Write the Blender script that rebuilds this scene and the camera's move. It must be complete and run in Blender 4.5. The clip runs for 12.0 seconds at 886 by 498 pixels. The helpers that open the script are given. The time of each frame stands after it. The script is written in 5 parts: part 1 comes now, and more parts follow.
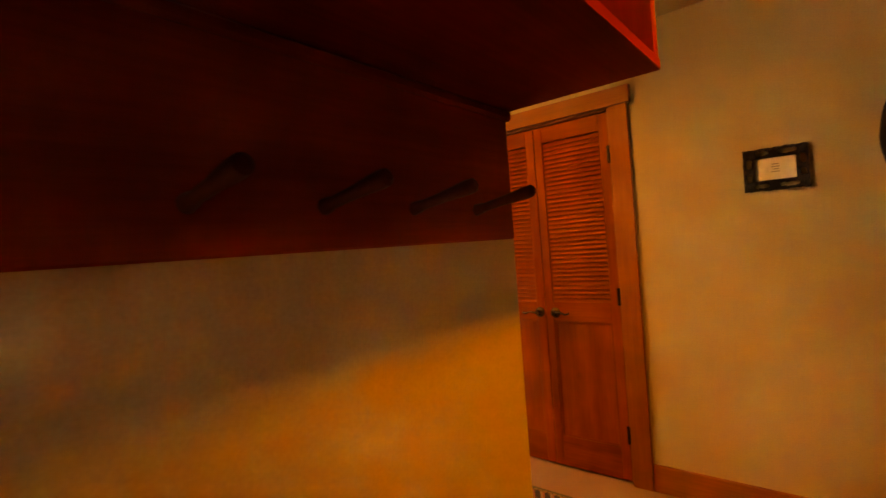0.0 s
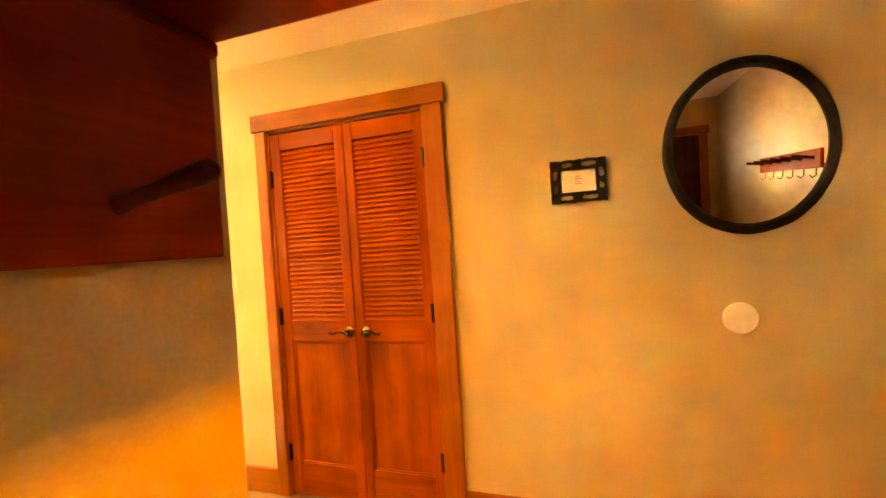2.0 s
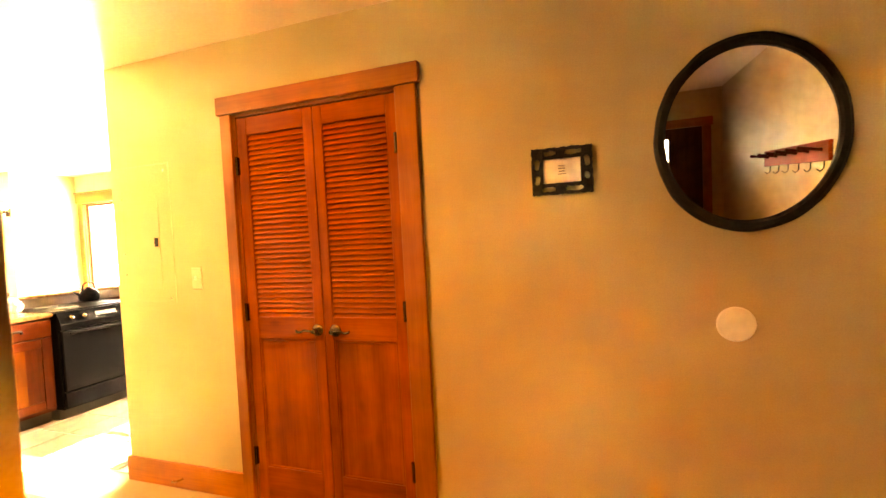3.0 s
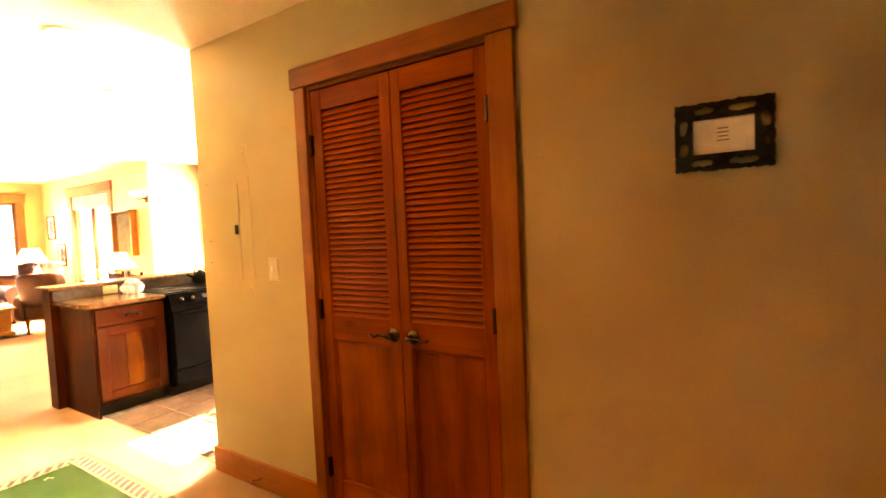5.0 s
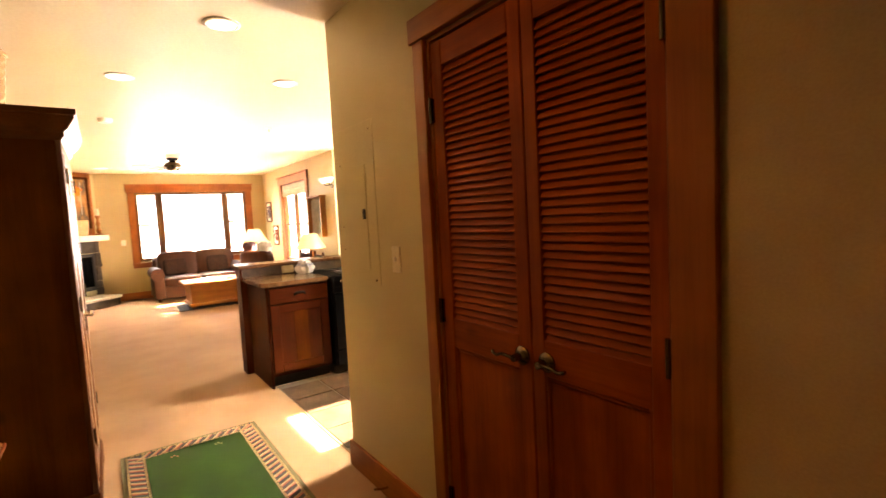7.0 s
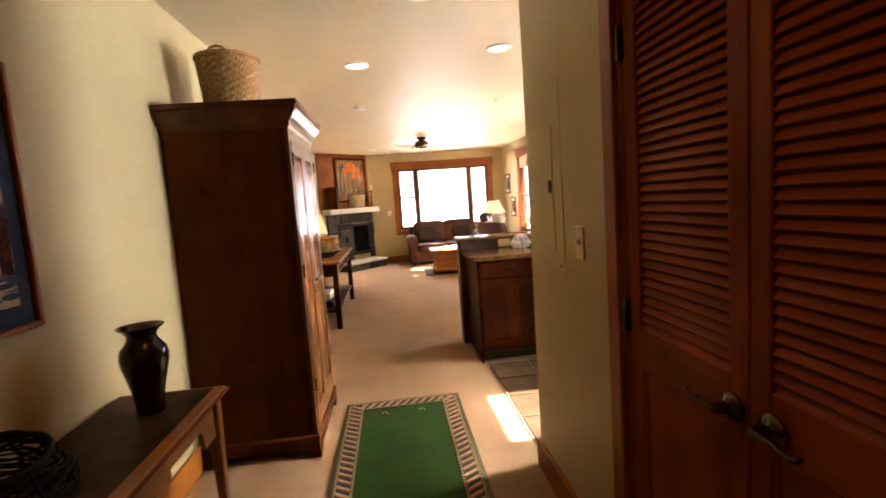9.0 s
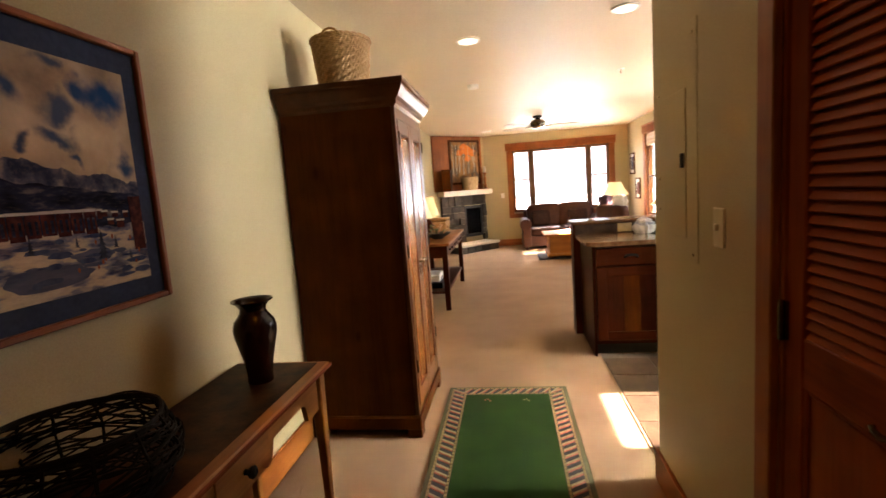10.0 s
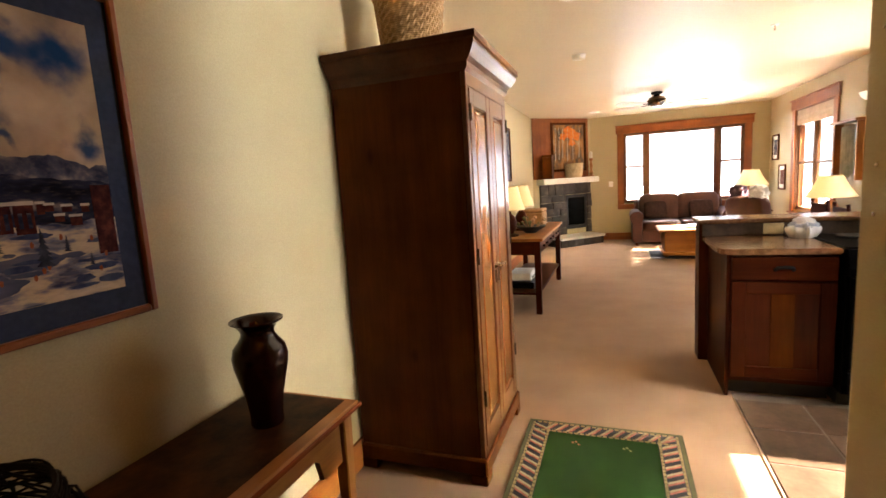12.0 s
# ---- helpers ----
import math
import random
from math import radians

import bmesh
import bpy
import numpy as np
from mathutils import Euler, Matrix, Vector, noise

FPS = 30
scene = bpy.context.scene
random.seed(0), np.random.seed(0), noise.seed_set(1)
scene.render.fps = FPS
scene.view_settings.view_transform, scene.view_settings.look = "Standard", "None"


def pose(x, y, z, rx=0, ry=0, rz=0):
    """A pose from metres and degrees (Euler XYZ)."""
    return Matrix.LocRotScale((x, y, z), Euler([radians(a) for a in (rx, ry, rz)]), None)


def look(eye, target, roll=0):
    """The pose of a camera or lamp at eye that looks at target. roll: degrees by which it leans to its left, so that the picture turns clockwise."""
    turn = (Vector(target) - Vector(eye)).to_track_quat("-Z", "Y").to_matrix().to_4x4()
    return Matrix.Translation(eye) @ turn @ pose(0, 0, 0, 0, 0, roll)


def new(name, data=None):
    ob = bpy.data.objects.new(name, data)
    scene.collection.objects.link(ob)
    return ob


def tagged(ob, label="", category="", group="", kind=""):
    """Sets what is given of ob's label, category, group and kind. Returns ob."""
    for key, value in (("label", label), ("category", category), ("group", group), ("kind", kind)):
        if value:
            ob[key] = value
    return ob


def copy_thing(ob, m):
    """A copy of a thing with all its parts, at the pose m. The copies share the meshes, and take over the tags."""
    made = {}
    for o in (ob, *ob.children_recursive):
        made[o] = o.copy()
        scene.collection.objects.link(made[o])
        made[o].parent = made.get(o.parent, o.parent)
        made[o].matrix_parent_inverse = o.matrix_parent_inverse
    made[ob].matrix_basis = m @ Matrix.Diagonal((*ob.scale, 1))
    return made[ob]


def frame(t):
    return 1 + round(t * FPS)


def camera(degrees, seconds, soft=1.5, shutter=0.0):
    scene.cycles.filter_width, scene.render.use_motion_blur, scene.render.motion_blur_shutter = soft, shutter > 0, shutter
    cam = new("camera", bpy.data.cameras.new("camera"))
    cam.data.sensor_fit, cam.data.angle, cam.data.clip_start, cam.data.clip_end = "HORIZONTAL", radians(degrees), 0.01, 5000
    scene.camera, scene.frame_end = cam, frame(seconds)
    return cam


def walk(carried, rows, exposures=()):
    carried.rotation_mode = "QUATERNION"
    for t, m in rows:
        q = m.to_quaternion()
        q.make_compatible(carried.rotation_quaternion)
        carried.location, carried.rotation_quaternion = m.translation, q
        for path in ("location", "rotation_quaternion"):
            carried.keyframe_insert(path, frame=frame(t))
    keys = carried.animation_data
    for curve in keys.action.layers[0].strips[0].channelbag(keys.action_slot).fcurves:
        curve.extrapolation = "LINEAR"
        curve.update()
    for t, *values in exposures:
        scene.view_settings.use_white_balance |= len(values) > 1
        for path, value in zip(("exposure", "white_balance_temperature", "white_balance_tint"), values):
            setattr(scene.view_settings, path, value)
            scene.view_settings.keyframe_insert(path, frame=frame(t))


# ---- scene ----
cam = camera(86.4, 12.0, shutter=0.4)
EXPOSURES = [(0.0, 7.62, 15000, 32), (0.6, 8.28, 14500, 24), (1.2, 8.92, 13500, 20), (1.6, 9.08, 13000, 18), (2.7, 8.95, 13000, 18), (4.3, 7.92, 12500, 21), (5.5, 7.05, 11500, 24), (6.5, 6.32, 9600, 22), (8.3, 5.17, 7400, 18), (9.0, 4.99, 7100, 17), (10.5, 4.92, 6900, 16), (12.0, 5.08, 6800, 15)]
PATH = [
    (0, (0.707, 0.838, 1.364), (-0.562, 2.384, 1.356), -4.3),
    (0.5, (0.69, 0.927, 1.37), (-0.436, 2.58, 1.356), -3.9),
    (1, (0.68, 1.035, 1.381), (-0.291, 2.783, 1.362), -3.9),
    (1.5, (0.661, 1.14, 1.377), (-0.152, 2.967, 1.36), -3.6),
    (2, (0.651, 1.222, 1.37), (-0.015, 3.108, 1.341), -3.8),
    (2.5, (0.722, 1.331, 1.373), (0.062, 3.219, 1.319), -3.6),
    (2.7, (0.722, 1.366, 1.369), (0.066, 3.254, 1.311), -3.3),
    (4.3, (0.656, 1.731, 1.393), (-0.265, 3.503, 1.284), -2.7),
    (4.5, (0.62, 1.75, 1.4), (-0.33, 3.505, 1.28), -2.9),
    (5, (0.585, 1.854, 1.389), (-0.493, 3.536, 1.284), -2.6),
    (5.5, (0.54, 2.009, 1.39), (-0.686, 3.586, 1.281), -2.4),
    (6, (0.488, 2.168, 1.394), (-0.888, 3.614, 1.273), -2.2),
    (6.5, (0.437, 2.263, 1.39), (-1.064, 3.579, 1.258), -2.5),
    (8.3, (0.23, 2.624, 1.381), (-1.674, 3.21, 1.203), -3.8),
    (8.5, (0.206, 2.665, 1.384), (-1.729, 3.137, 1.199), -3.8),
    (9, (0.181, 2.746, 1.385), (-1.798, 2.947, 1.179), -4.0),
    (9.5, (0.127, 2.784, 1.373), (-1.859, 2.721, 1.15), -4.2),
    (10, (0.044, 2.793, 1.365), (-1.921, 2.509, 1.122), -4.2),
    (10.5, (-0.086, 2.815, 1.366), (-2.016, 2.361, 1.105), -4.2),
    (11, (-0.207, 2.826, 1.367), (-2.116, 2.294, 1.096), -4.1),
    (11.5, (-0.358, 2.826, 1.369), (-2.243, 2.215, 1.096), -3.8),
    (12, (-0.515, 2.81, 1.368), (-2.37, 2.113, 1.098), -3.6),
]
walk(cam, [(t, look(eye, target, roll)) for t, eye, target, roll in PATH], EXPOSURES)


# ---- world and light ----
EL = radians(35)
world = bpy.data.worlds.new("world")
scene.world = world
world.use_nodes = True
wn = world.node_tree
sky = wn.nodes.new("ShaderNodeTexSky")
sky.sky_type = "NISHITA"
sky.sun_disc = False
sky.sun_elevation = EL
sky.sun_rotation = 0.0
wn.links.new(sky.outputs[0], wn.nodes["Background"].inputs[0])
wn.nodes["Background"].inputs[1].default_value = 0.05


def lamp(name, kind, m, power, colour, **settings):
    data = bpy.data.lights.new(name, kind)
    data.energy, data.color = power if kind == "SUN" else 0.22 * power, colour
    if kind == "SUN":
        data.angle = settings["angle"]
    if kind == "AREA":
        data.shape, data.size = settings.get("shape", "RECTANGLE"), settings["size"]
        data.size_y = settings.get("size_y", settings["size"])
        data.spread = settings.get("spread", radians(180))
    ob = new(name, data)
    ob.matrix_world = m
    return ob


WARM = (1.0, 0.30, 0.018)
DAY = (0.86, 0.93, 1.0)
lamp("sun", "SUN", look((0, 30, 30 * math.tan(EL)), (0, 0, 0)), 5, (1.0, 0.93, 0.82), angle=radians(0.6))
# skylight through the openings: lamps outside, above the line of sight
lamp("sky_far_window", "AREA", look((-12.6, 4.0, 3.6), (-9.0, 4.0, 0.6)), 130, DAY, size=3.4, size_y=2.0)
lamp("sky_side_window", "AREA", look((-8.9, 7.1, 3.5), (-8.9, 4.0, 0.6)), 52, DAY, size=2.2, size_y=1.6)
lamp("sky_dining_window", "AREA", look((-5.9, 6.62, 1.35), (-5.9, 4.6, 1.2)), 11, DAY, size=1.6, size_y=1.7)
lamp("sky_kitchen_window", "AREA", look((-2.62, 6.60, 1.70), (-2.45, 4.6, 1.84)), 7.0, DAY, spread=radians(84), size=0.82, size_y=1.05)
# added lamp: grey daylight on the peg wall through the assumed sidelight
lamp("sky_sidelight", "AREA", look((0.80, -1.3, 1.5), (0.30, 0.7, 1.1)), 0.5, DAY, size=0.12, size_y=1.3)
# recessed lamps in the ceilings
lamp("entry_downlight", "AREA", look((1.08, 1.46, 2.405), (0.30, 2.00, 0.55)), 0.175, WARM, spread=radians(94), size=0.09, shape="DISK")
lamp("hall_downlight", "AREA", look((-0.72, 2.60, 2.405), (-0.72, 2.60, 0)), 0.25, WARM, spread=radians(156), size=0.12, shape="DISK")
lamp("living_downlight", "AREA", look((-3.87, 2.55, 2.50), (-3.87, 2.55, 0)), 0.3, (1.0, 0.66, 0.34), size=0.14, shape="DISK")
lamp("living_downlight", "AREA", look((-2.55, 3.0, 2.50), (-2.55, 3.0, 0)), 0.3, (1.0, 0.66, 0.34), size=0.14, shape="DISK")


# ---- materials ----
def nodes_of(name):
    m = bpy.data.materials.new(name)
    m.use_nodes = True
    t = m.node_tree
    return m, t, t.nodes["Principled BSDF"]


def link(t, a, b):
    t.links.new(a, b)


def coords(t, scale=(1, 1, 1)):
    tc, mp = t.nodes.new("ShaderNodeTexCoord"), t.nodes.new("ShaderNodeMapping")
    mp.inputs["Scale"].default_value = scale
    link(t, tc.outputs["Object"], mp.inputs[0])
    return mp.outputs[0]


def noise_tex(t, vec, scale, detail=4, rough=0.55):
    n = t.nodes.new("ShaderNodeTexNoise")
    n.inputs["Scale"].default_value, n.inputs["Detail"].default_value, n.inputs["Roughness"].default_value = scale, detail, rough
    link(t, vec, n.inputs["Vector"])
    return n.outputs[0]


def ramp(t, fac, stops):
    r = t.nodes.new("ShaderNodeValToRGB")
    els = r.color_ramp.elements
    while len(els) < len(stops):
        els.new(0.5)
    for e, (p, c) in zip(els, stops):
        e.position, e.color = p, (*c, 1)
    link(t, fac, r.inputs[0])
    return r.outputs[0]


def mixed(t, fac, a, b, mode="MIX"):
    n = t.nodes.new("ShaderNodeMix")
    n.data_type, n.blend_type = "RGBA", mode
    for s, v in ((n.inputs[0], fac), (n.inputs[6], a), (n.inputs[7], b)):
        if hasattr(v, "links"):
            link(t, v, s)
        else:
            s.default_value = v if isinstance(v, float) else (*v, 1)
    return n.outputs[2]


def bump(t, b, height, strength, distance):
    n = t.nodes.new("ShaderNodeBump")
    n.inputs["Strength"].default_value, n.inputs["Distance"].default_value = strength, distance
    link(t, height, n.inputs["Height"])
    link(t, n.outputs[0], b.inputs["Normal"])


def varied(t, colour, amount):
    """The colour, a little lighter or darker from piece to piece."""
    info, hsv, mr = t.nodes.new("ShaderNodeObjectInfo"), t.nodes.new("ShaderNodeHueSaturation"), t.nodes.new("ShaderNodeMapRange")
    mr.inputs[3].default_value, mr.inputs[4].default_value = 1 - amount, 1 + amount
    link(t, info.outputs["Random"], mr.inputs[0])
    link(t, mr.outputs[0], hsv.inputs["Value"])
    link(t, colour, hsv.inputs["Color"])
    return hsv.outputs[0]


def surface(name, a, b, scale, rough=0.6, metal=0.0, fine=60.0, relief=0.15, depth=0.002, stretch=(1, 1, 1), vary=0.0, spec=0.5):
    m, t, p = nodes_of(name)
    v = coords(t, stretch)
    n1, n2 = noise_tex(t, v, scale, 5), noise_tex(t, v, fine, 3)
    c = ramp(t, n1, [(0.3, a), (0.72, b)])
    c = mixed(t, 0.12, c, ramp(t, n2, [(0.3, (0, 0, 0)), (0.7, (1, 1, 1))]), "SOFT_LIGHT")
    if vary:
        c = varied(t, c, vary)
    link(t, c, p.inputs["Base Color"])
    p.inputs["Metallic"].default_value = metal
    p.inputs["Specular IOR Level"].default_value = spec
    mr = t.nodes.new("ShaderNodeMapRange")
    mr.inputs[3].default_value, mr.inputs[4].default_value = max(0.02, rough - 0.08), min(1, rough + 0.08)
    link(t, n1, mr.inputs[0])
    link(t, mr.outputs[0], p.inputs["Roughness"])
    if relief:
        bump(t, p, n2, relief, depth)
    return m


def wood(name, dark, mid, light, axis, rough=0.38, vary=0.0, knots=0.0, coat=0.0, spec=0.3, relief=0.12):
    """Boards with the grain along axis 0, 1 or 2."""
    m, t, p = nodes_of(name)
    st = [9.0, 9.0, 9.0]
    st[axis] = 0.8
    v = coords(t, tuple(st))
    fl = [40.0, 40.0, 40.0]
    fl[axis] = 1.5
    broad = noise_tex(t, v, 1.0, 6, 0.6)
    fine = noise_tex(t, coords(t, tuple(fl)), 3.0, 3, 0.6)
    blotch = noise_tex(t, coords(t), 4.0, 3)
    c = ramp(t, broad, [(0.28, dark), (0.5, mid), (0.75, light)])
    c = mixed(t, 0.18, c, ramp(t, fine, [(0.35, dark), (0.6, light)]))
    c = mixed(t, 0.5, c, ramp(t, blotch, [(0.3, (0.25, 0.25, 0.25)), (0.7, (0.8, 0.8, 0.8))]), "SOFT_LIGHT")
    if knots:
        vo = t.nodes.new("ShaderNodeTexVoronoi")
        vo.inputs["Scale"].default_value = 1.0
        ks = [5.0, 5.0, 5.0]
        ks[axis] = 2.6
        link(t, coords(t, tuple(ks)), vo.inputs["Vector"])
        c = mixed(t, ramp(t, vo.outputs["Distance"], [(0.03, (knots, knots, knots)), (0.12, (0, 0, 0))]), c, tuple(x * 0.35 for x in dark))
    if vary:
        c = varied(t, c, vary)
    link(t, c, p.inputs["Base Color"])
    p.inputs["Roughness"].default_value = rough
    p.inputs["Coat Weight"].default_value = coat
    p.inputs["Coat Roughness"].default_value = 0.3
    p.inputs["Specular IOR Level"].default_value = spec
    if relief:
        bump(t, p, fine, relief, 0.002)
    return m


def plain(name, colour, rough=0.5, metal=0.0, spec=0.5):
    m, t, p = nodes_of(name)
    n = noise_tex(t, coords(t), 25, 3)
    link(t, ramp(t, n, [(0.25, tuple(c * 0.86 for c in colour)), (0.75, tuple(min(1, c * 1.08) for c in colour))]), p.inputs["Base Color"])
    p.inputs["Roughness"].default_value, p.inputs["Metallic"].default_value = rough, metal
    p.inputs["Specular IOR Level"].default_value = spec
    return m


def glowing(name, colour, strength):
    m, t, p = nodes_of(name)
    p.inputs["Base Color"].default_value = (0.62, 0.56, 0.44, 1)
    p.inputs["Emission Color"].default_value, p.inputs["Emission Strength"].default_value = (*colour, 1), strength
    return m


def glass(name, tint=(1, 1, 1)):
    m, t, p = nodes_of(name)
    p.inputs["Base Color"].default_value = (*tint, 1)
    p.inputs["Roughness"].default_value, p.inputs["Transmission Weight"].default_value, p.inputs["IOR"].default_value = 0.0, 1.0, 1.45
    return m


def weave(name, a, b, su, sv, rough=0.75):
    m, t, p = nodes_of(name)
    v = coords(t)
    w1, w2 = t.nodes.new("ShaderNodeTexWave"), t.nodes.new("ShaderNodeTexWave")
    w1.bands_direction, w2.bands_direction = "Z", "X"
    w1.inputs["Scale"].default_value, w2.inputs["Scale"].default_value = su, sv
    for w in (w1, w2):
        w.inputs["Distortion"].default_value = 1.5
        link(t, v, w.inputs[0])
    f = mixed(t, 0.5, w1.outputs[0], w2.outputs[0])
    c = mixed(t, 0.5, ramp(t, f, [(0.3, a), (0.7, b)]), ramp(t, noise_tex(t, v, 12, 3), [(0.3, a), (0.7, b)]))
    link(t, c, p.inputs["Base Color"])
    p.inputs["Roughness"].default_value = rough
    bump(t, p, f, 0.5, 0.004)
    return m


PAINT = surface("cream_wall_paint", (0.425, 0.342, 0.180), (0.468, 0.380, 0.208), 1.6, 0.5, fine=180, relief=0.12, depth=0.0015, spec=0.2)
CEIL = surface("cream_ceiling_paint", (0.64, 0.54, 0.365), (0.69, 0.585, 0.40), 1.2, 0.5, fine=60, relief=0.22, depth=0.002, spec=0.35)
CARPET = surface("beige_carpet", (0.25, 0.154, 0.090), (0.315, 0.203, 0.122), 2.2, 0.95, fine=260, relief=0.8, depth=0.006, spec=0.1)
SLATE = surface("slate_tile", (0.027, 0.0145, 0.0082), (0.068, 0.0380, 0.0220), 5, 0.8, fine=40, relief=0.5, depth=0.004, vary=0.35, spec=0.04)
GROUT = surface("grout", (0.055, 0.040, 0.028), (0.075, 0.055, 0.040), 10, 0.9)
D, M, L = (0.115, 0.0175, 0.0022), (0.20, 0.036, 0.0047), (0.29, 0.064, 0.0092)
ALDER = [wood("alder_grain_" + "xyz"[i], D, M, L, i, 0.5, knots=0.5, vary=0.08, spec=0.13) for i in range(3)]
TRIM = [wood("fir_trim_" + "xyz"[i], (0.15, 0.036, 0.0042), (0.24, 0.067, 0.0090), (0.32, 0.102, 0.0170), i, 0.45, knots=0.3, vary=0.06) for i in range(3)]
RACKW = [wood("red_stained_pine_" + "xyz"[i], (0.11, 0.0098, 0.0019), (0.19, 0.0180, 0.0032), (0.275, 0.033, 0.0064), i, 0.5, vary=0.05, spec=0.04) for i in range(3)]
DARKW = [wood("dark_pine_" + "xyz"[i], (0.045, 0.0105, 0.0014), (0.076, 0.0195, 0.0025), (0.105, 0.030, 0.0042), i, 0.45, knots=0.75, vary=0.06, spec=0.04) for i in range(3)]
# armoire front woods: lighter than dark_pine, window light painted into the colour
ARMD = [wood("lit_waxed_armoire_panel_" + "xyz"[i], (0.135, 0.040, 0.0060), (0.168, 0.052, 0.0080), (0.200, 0.066, 0.0110), i, 0.24, knots=0.4, vary=0.08, spec=0.5, relief=0.0) for i in range(3)]
ARMS = [wood("lit_waxed_armoire_frame_" + "xyz"[i], (0.082, 0.022, 0.0034), (0.110, 0.031, 0.0050), (0.136, 0.041, 0.0070), i, 0.28, knots=0.3, vary=0.06, spec=0.4, relief=0.0) for i in range(3)]
CORNICEW = wood("waxed_dark_cornice", (0.050, 0.013, 0.0022), (0.080, 0.023, 0.0042), (0.11, 0.034, 0.0070), 0, 0.32, vary=0.05, spec=0.22, relief=0.03)
# sash wood: darker than fir_trim, the backlit shade painted into its colour
SASHW = [wood("shaded_brown_sash_" + "xyz"[i], (0.075, 0.024, 0.005), (0.115, 0.040, 0.009), (0.15, 0.058, 0.014), i, 0.45, spec=0.2) for i in range(3)]
HONEY = [wood("honey_pine_" + "xyz"[i], (0.20, 0.066, 0.012), (0.32, 0.118, 0.024), (0.42, 0.17, 0.042), i, 0.35, knots=0.4, vary=0.05) for i in range(3)]
CHERRY = [wood("cherry_" + "xyz"[i], (0.021, 0.0030, 0.0006), (0.042, 0.0068, 0.0012), (0.070, 0.0130, 0.0025), i, 0.42, vary=0.06, spec=0.08) for i in range(3)]
# peg wood: the rack's red stain darkened to paint in shade
PEGW = wood("shaded_stained_peg", (0.040, 0.0042, 0.0010), (0.070, 0.0080, 0.0017), (0.105, 0.014, 0.0030), 0, 0.5, spec=0.08)
# mantel basket wicker: the light on it is painted in as paler colour
LITWICKER = weave("lit_wicker", (0.38, 0.26, 0.12), (0.62, 0.46, 0.25), 24, 20)
TABLETOP = surface("worn_dark_tabletop", (0.010, 0.0034, 0.0012), (0.095, 0.036, 0.013), 10, 0.5, fine=60, relief=0.3, depth=0.002, spec=0.1)
IRON = surface("black_iron", (0.006, 0.0055, 0.005), (0.016, 0.0145, 0.013), 14, 0.6, fine=90, relief=0.3, spec=0.12)
BRONZE = surface("bronze_hardware", (0.10, 0.072, 0.045), (0.19, 0.14, 0.09), 20, 0.22, metal=1.0)
NICKEL = plain("nickel", (0.55, 0.5, 0.42), 0.25, 1.0)
WHITEP = plain("white_plastic", (0.78, 0.74, 0.64), 0.4)
IVORY = plain("ivory_enamel", (0.56, 0.48, 0.30), 0.42)
PAPER = plain("white_paper", (0.82, 0.79, 0.70), 0.8)
INK = plain("grey_ink", (0.25, 0.23, 0.2), 0.8)
GLASS = glass("clear_glass")
MIRROR = plain("silvered_glass", (0.9, 0.9, 0.88), 0.01, 1.0)
VASE = surface("dark_plum_glaze", (0.014, 0.004, 0.004), (0.035, 0.008, 0.008), 8, 0.24, fine=30, relief=0.05)
WICKER = weave("honey_wicker", (0.22, 0.105, 0.028), (0.40, 0.22, 0.075), 34, 26)
LEATHER = surface("brown_leather", (0.040, 0.0135, 0.0070), (0.078, 0.027, 0.0140), 5, 0.45, fine=70, relief=0.35, spec=0.2)
CUSHION = surface("dark_fabric", (0.022, 0.011, 0.008), (0.045, 0.024, 0.017), 30, 0.9, spec=0.05)
STONE = surface("grey_ledge_stone", (0.026, 0.018, 0.012), (0.082, 0.060, 0.042), 7, 0.75, fine=40, relief=0.6, depth=0.006, vary=0.35)
PALESTONE = surface("pale_limestone", (0.58, 0.53, 0.44), (0.68, 0.63, 0.53), 6, 0.6)
GRANITE = surface("brown_laminate_stone", (0.085, 0.038, 0.016), (0.20, 0.105, 0.050), 28, 0.22, fine=140, relief=0.05)
SPLASH = surface("grey_brown_splash", (0.030, 0.018, 0.011), (0.075, 0.048, 0.032), 16, 0.55, fine=80, relief=0.1)
BLACKE = plain("black_enamel", (0.0016, 0.0016, 0.0017), 0.3, 0.0, 0.02)
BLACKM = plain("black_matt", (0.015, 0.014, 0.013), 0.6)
SHADE = glowing("lit_cream_shade", (1.0, 0.66, 0.22), 0.019)
CANLIT = glowing("lit_lamp_lens", (1.0, 0.88, 0.68), 0.08)
FROST = glowing("lit_frosted_glass", (1.0, 0.86, 0.62), 0.032)
CLOTH = surface("white_cloth", (0.66, 0.66, 0.68), (0.8, 0.79, 0.76), 14, 0.9)
BLUECLOTH = surface("blue_grey_cloth", (0.30, 0.34, 0.44), (0.5, 0.53, 0.6), 14, 0.9)
BLIND = surface("tan_blind", (0.38, 0.29, 0.19), (0.5, 0.4, 0.28), 8, 0.8)


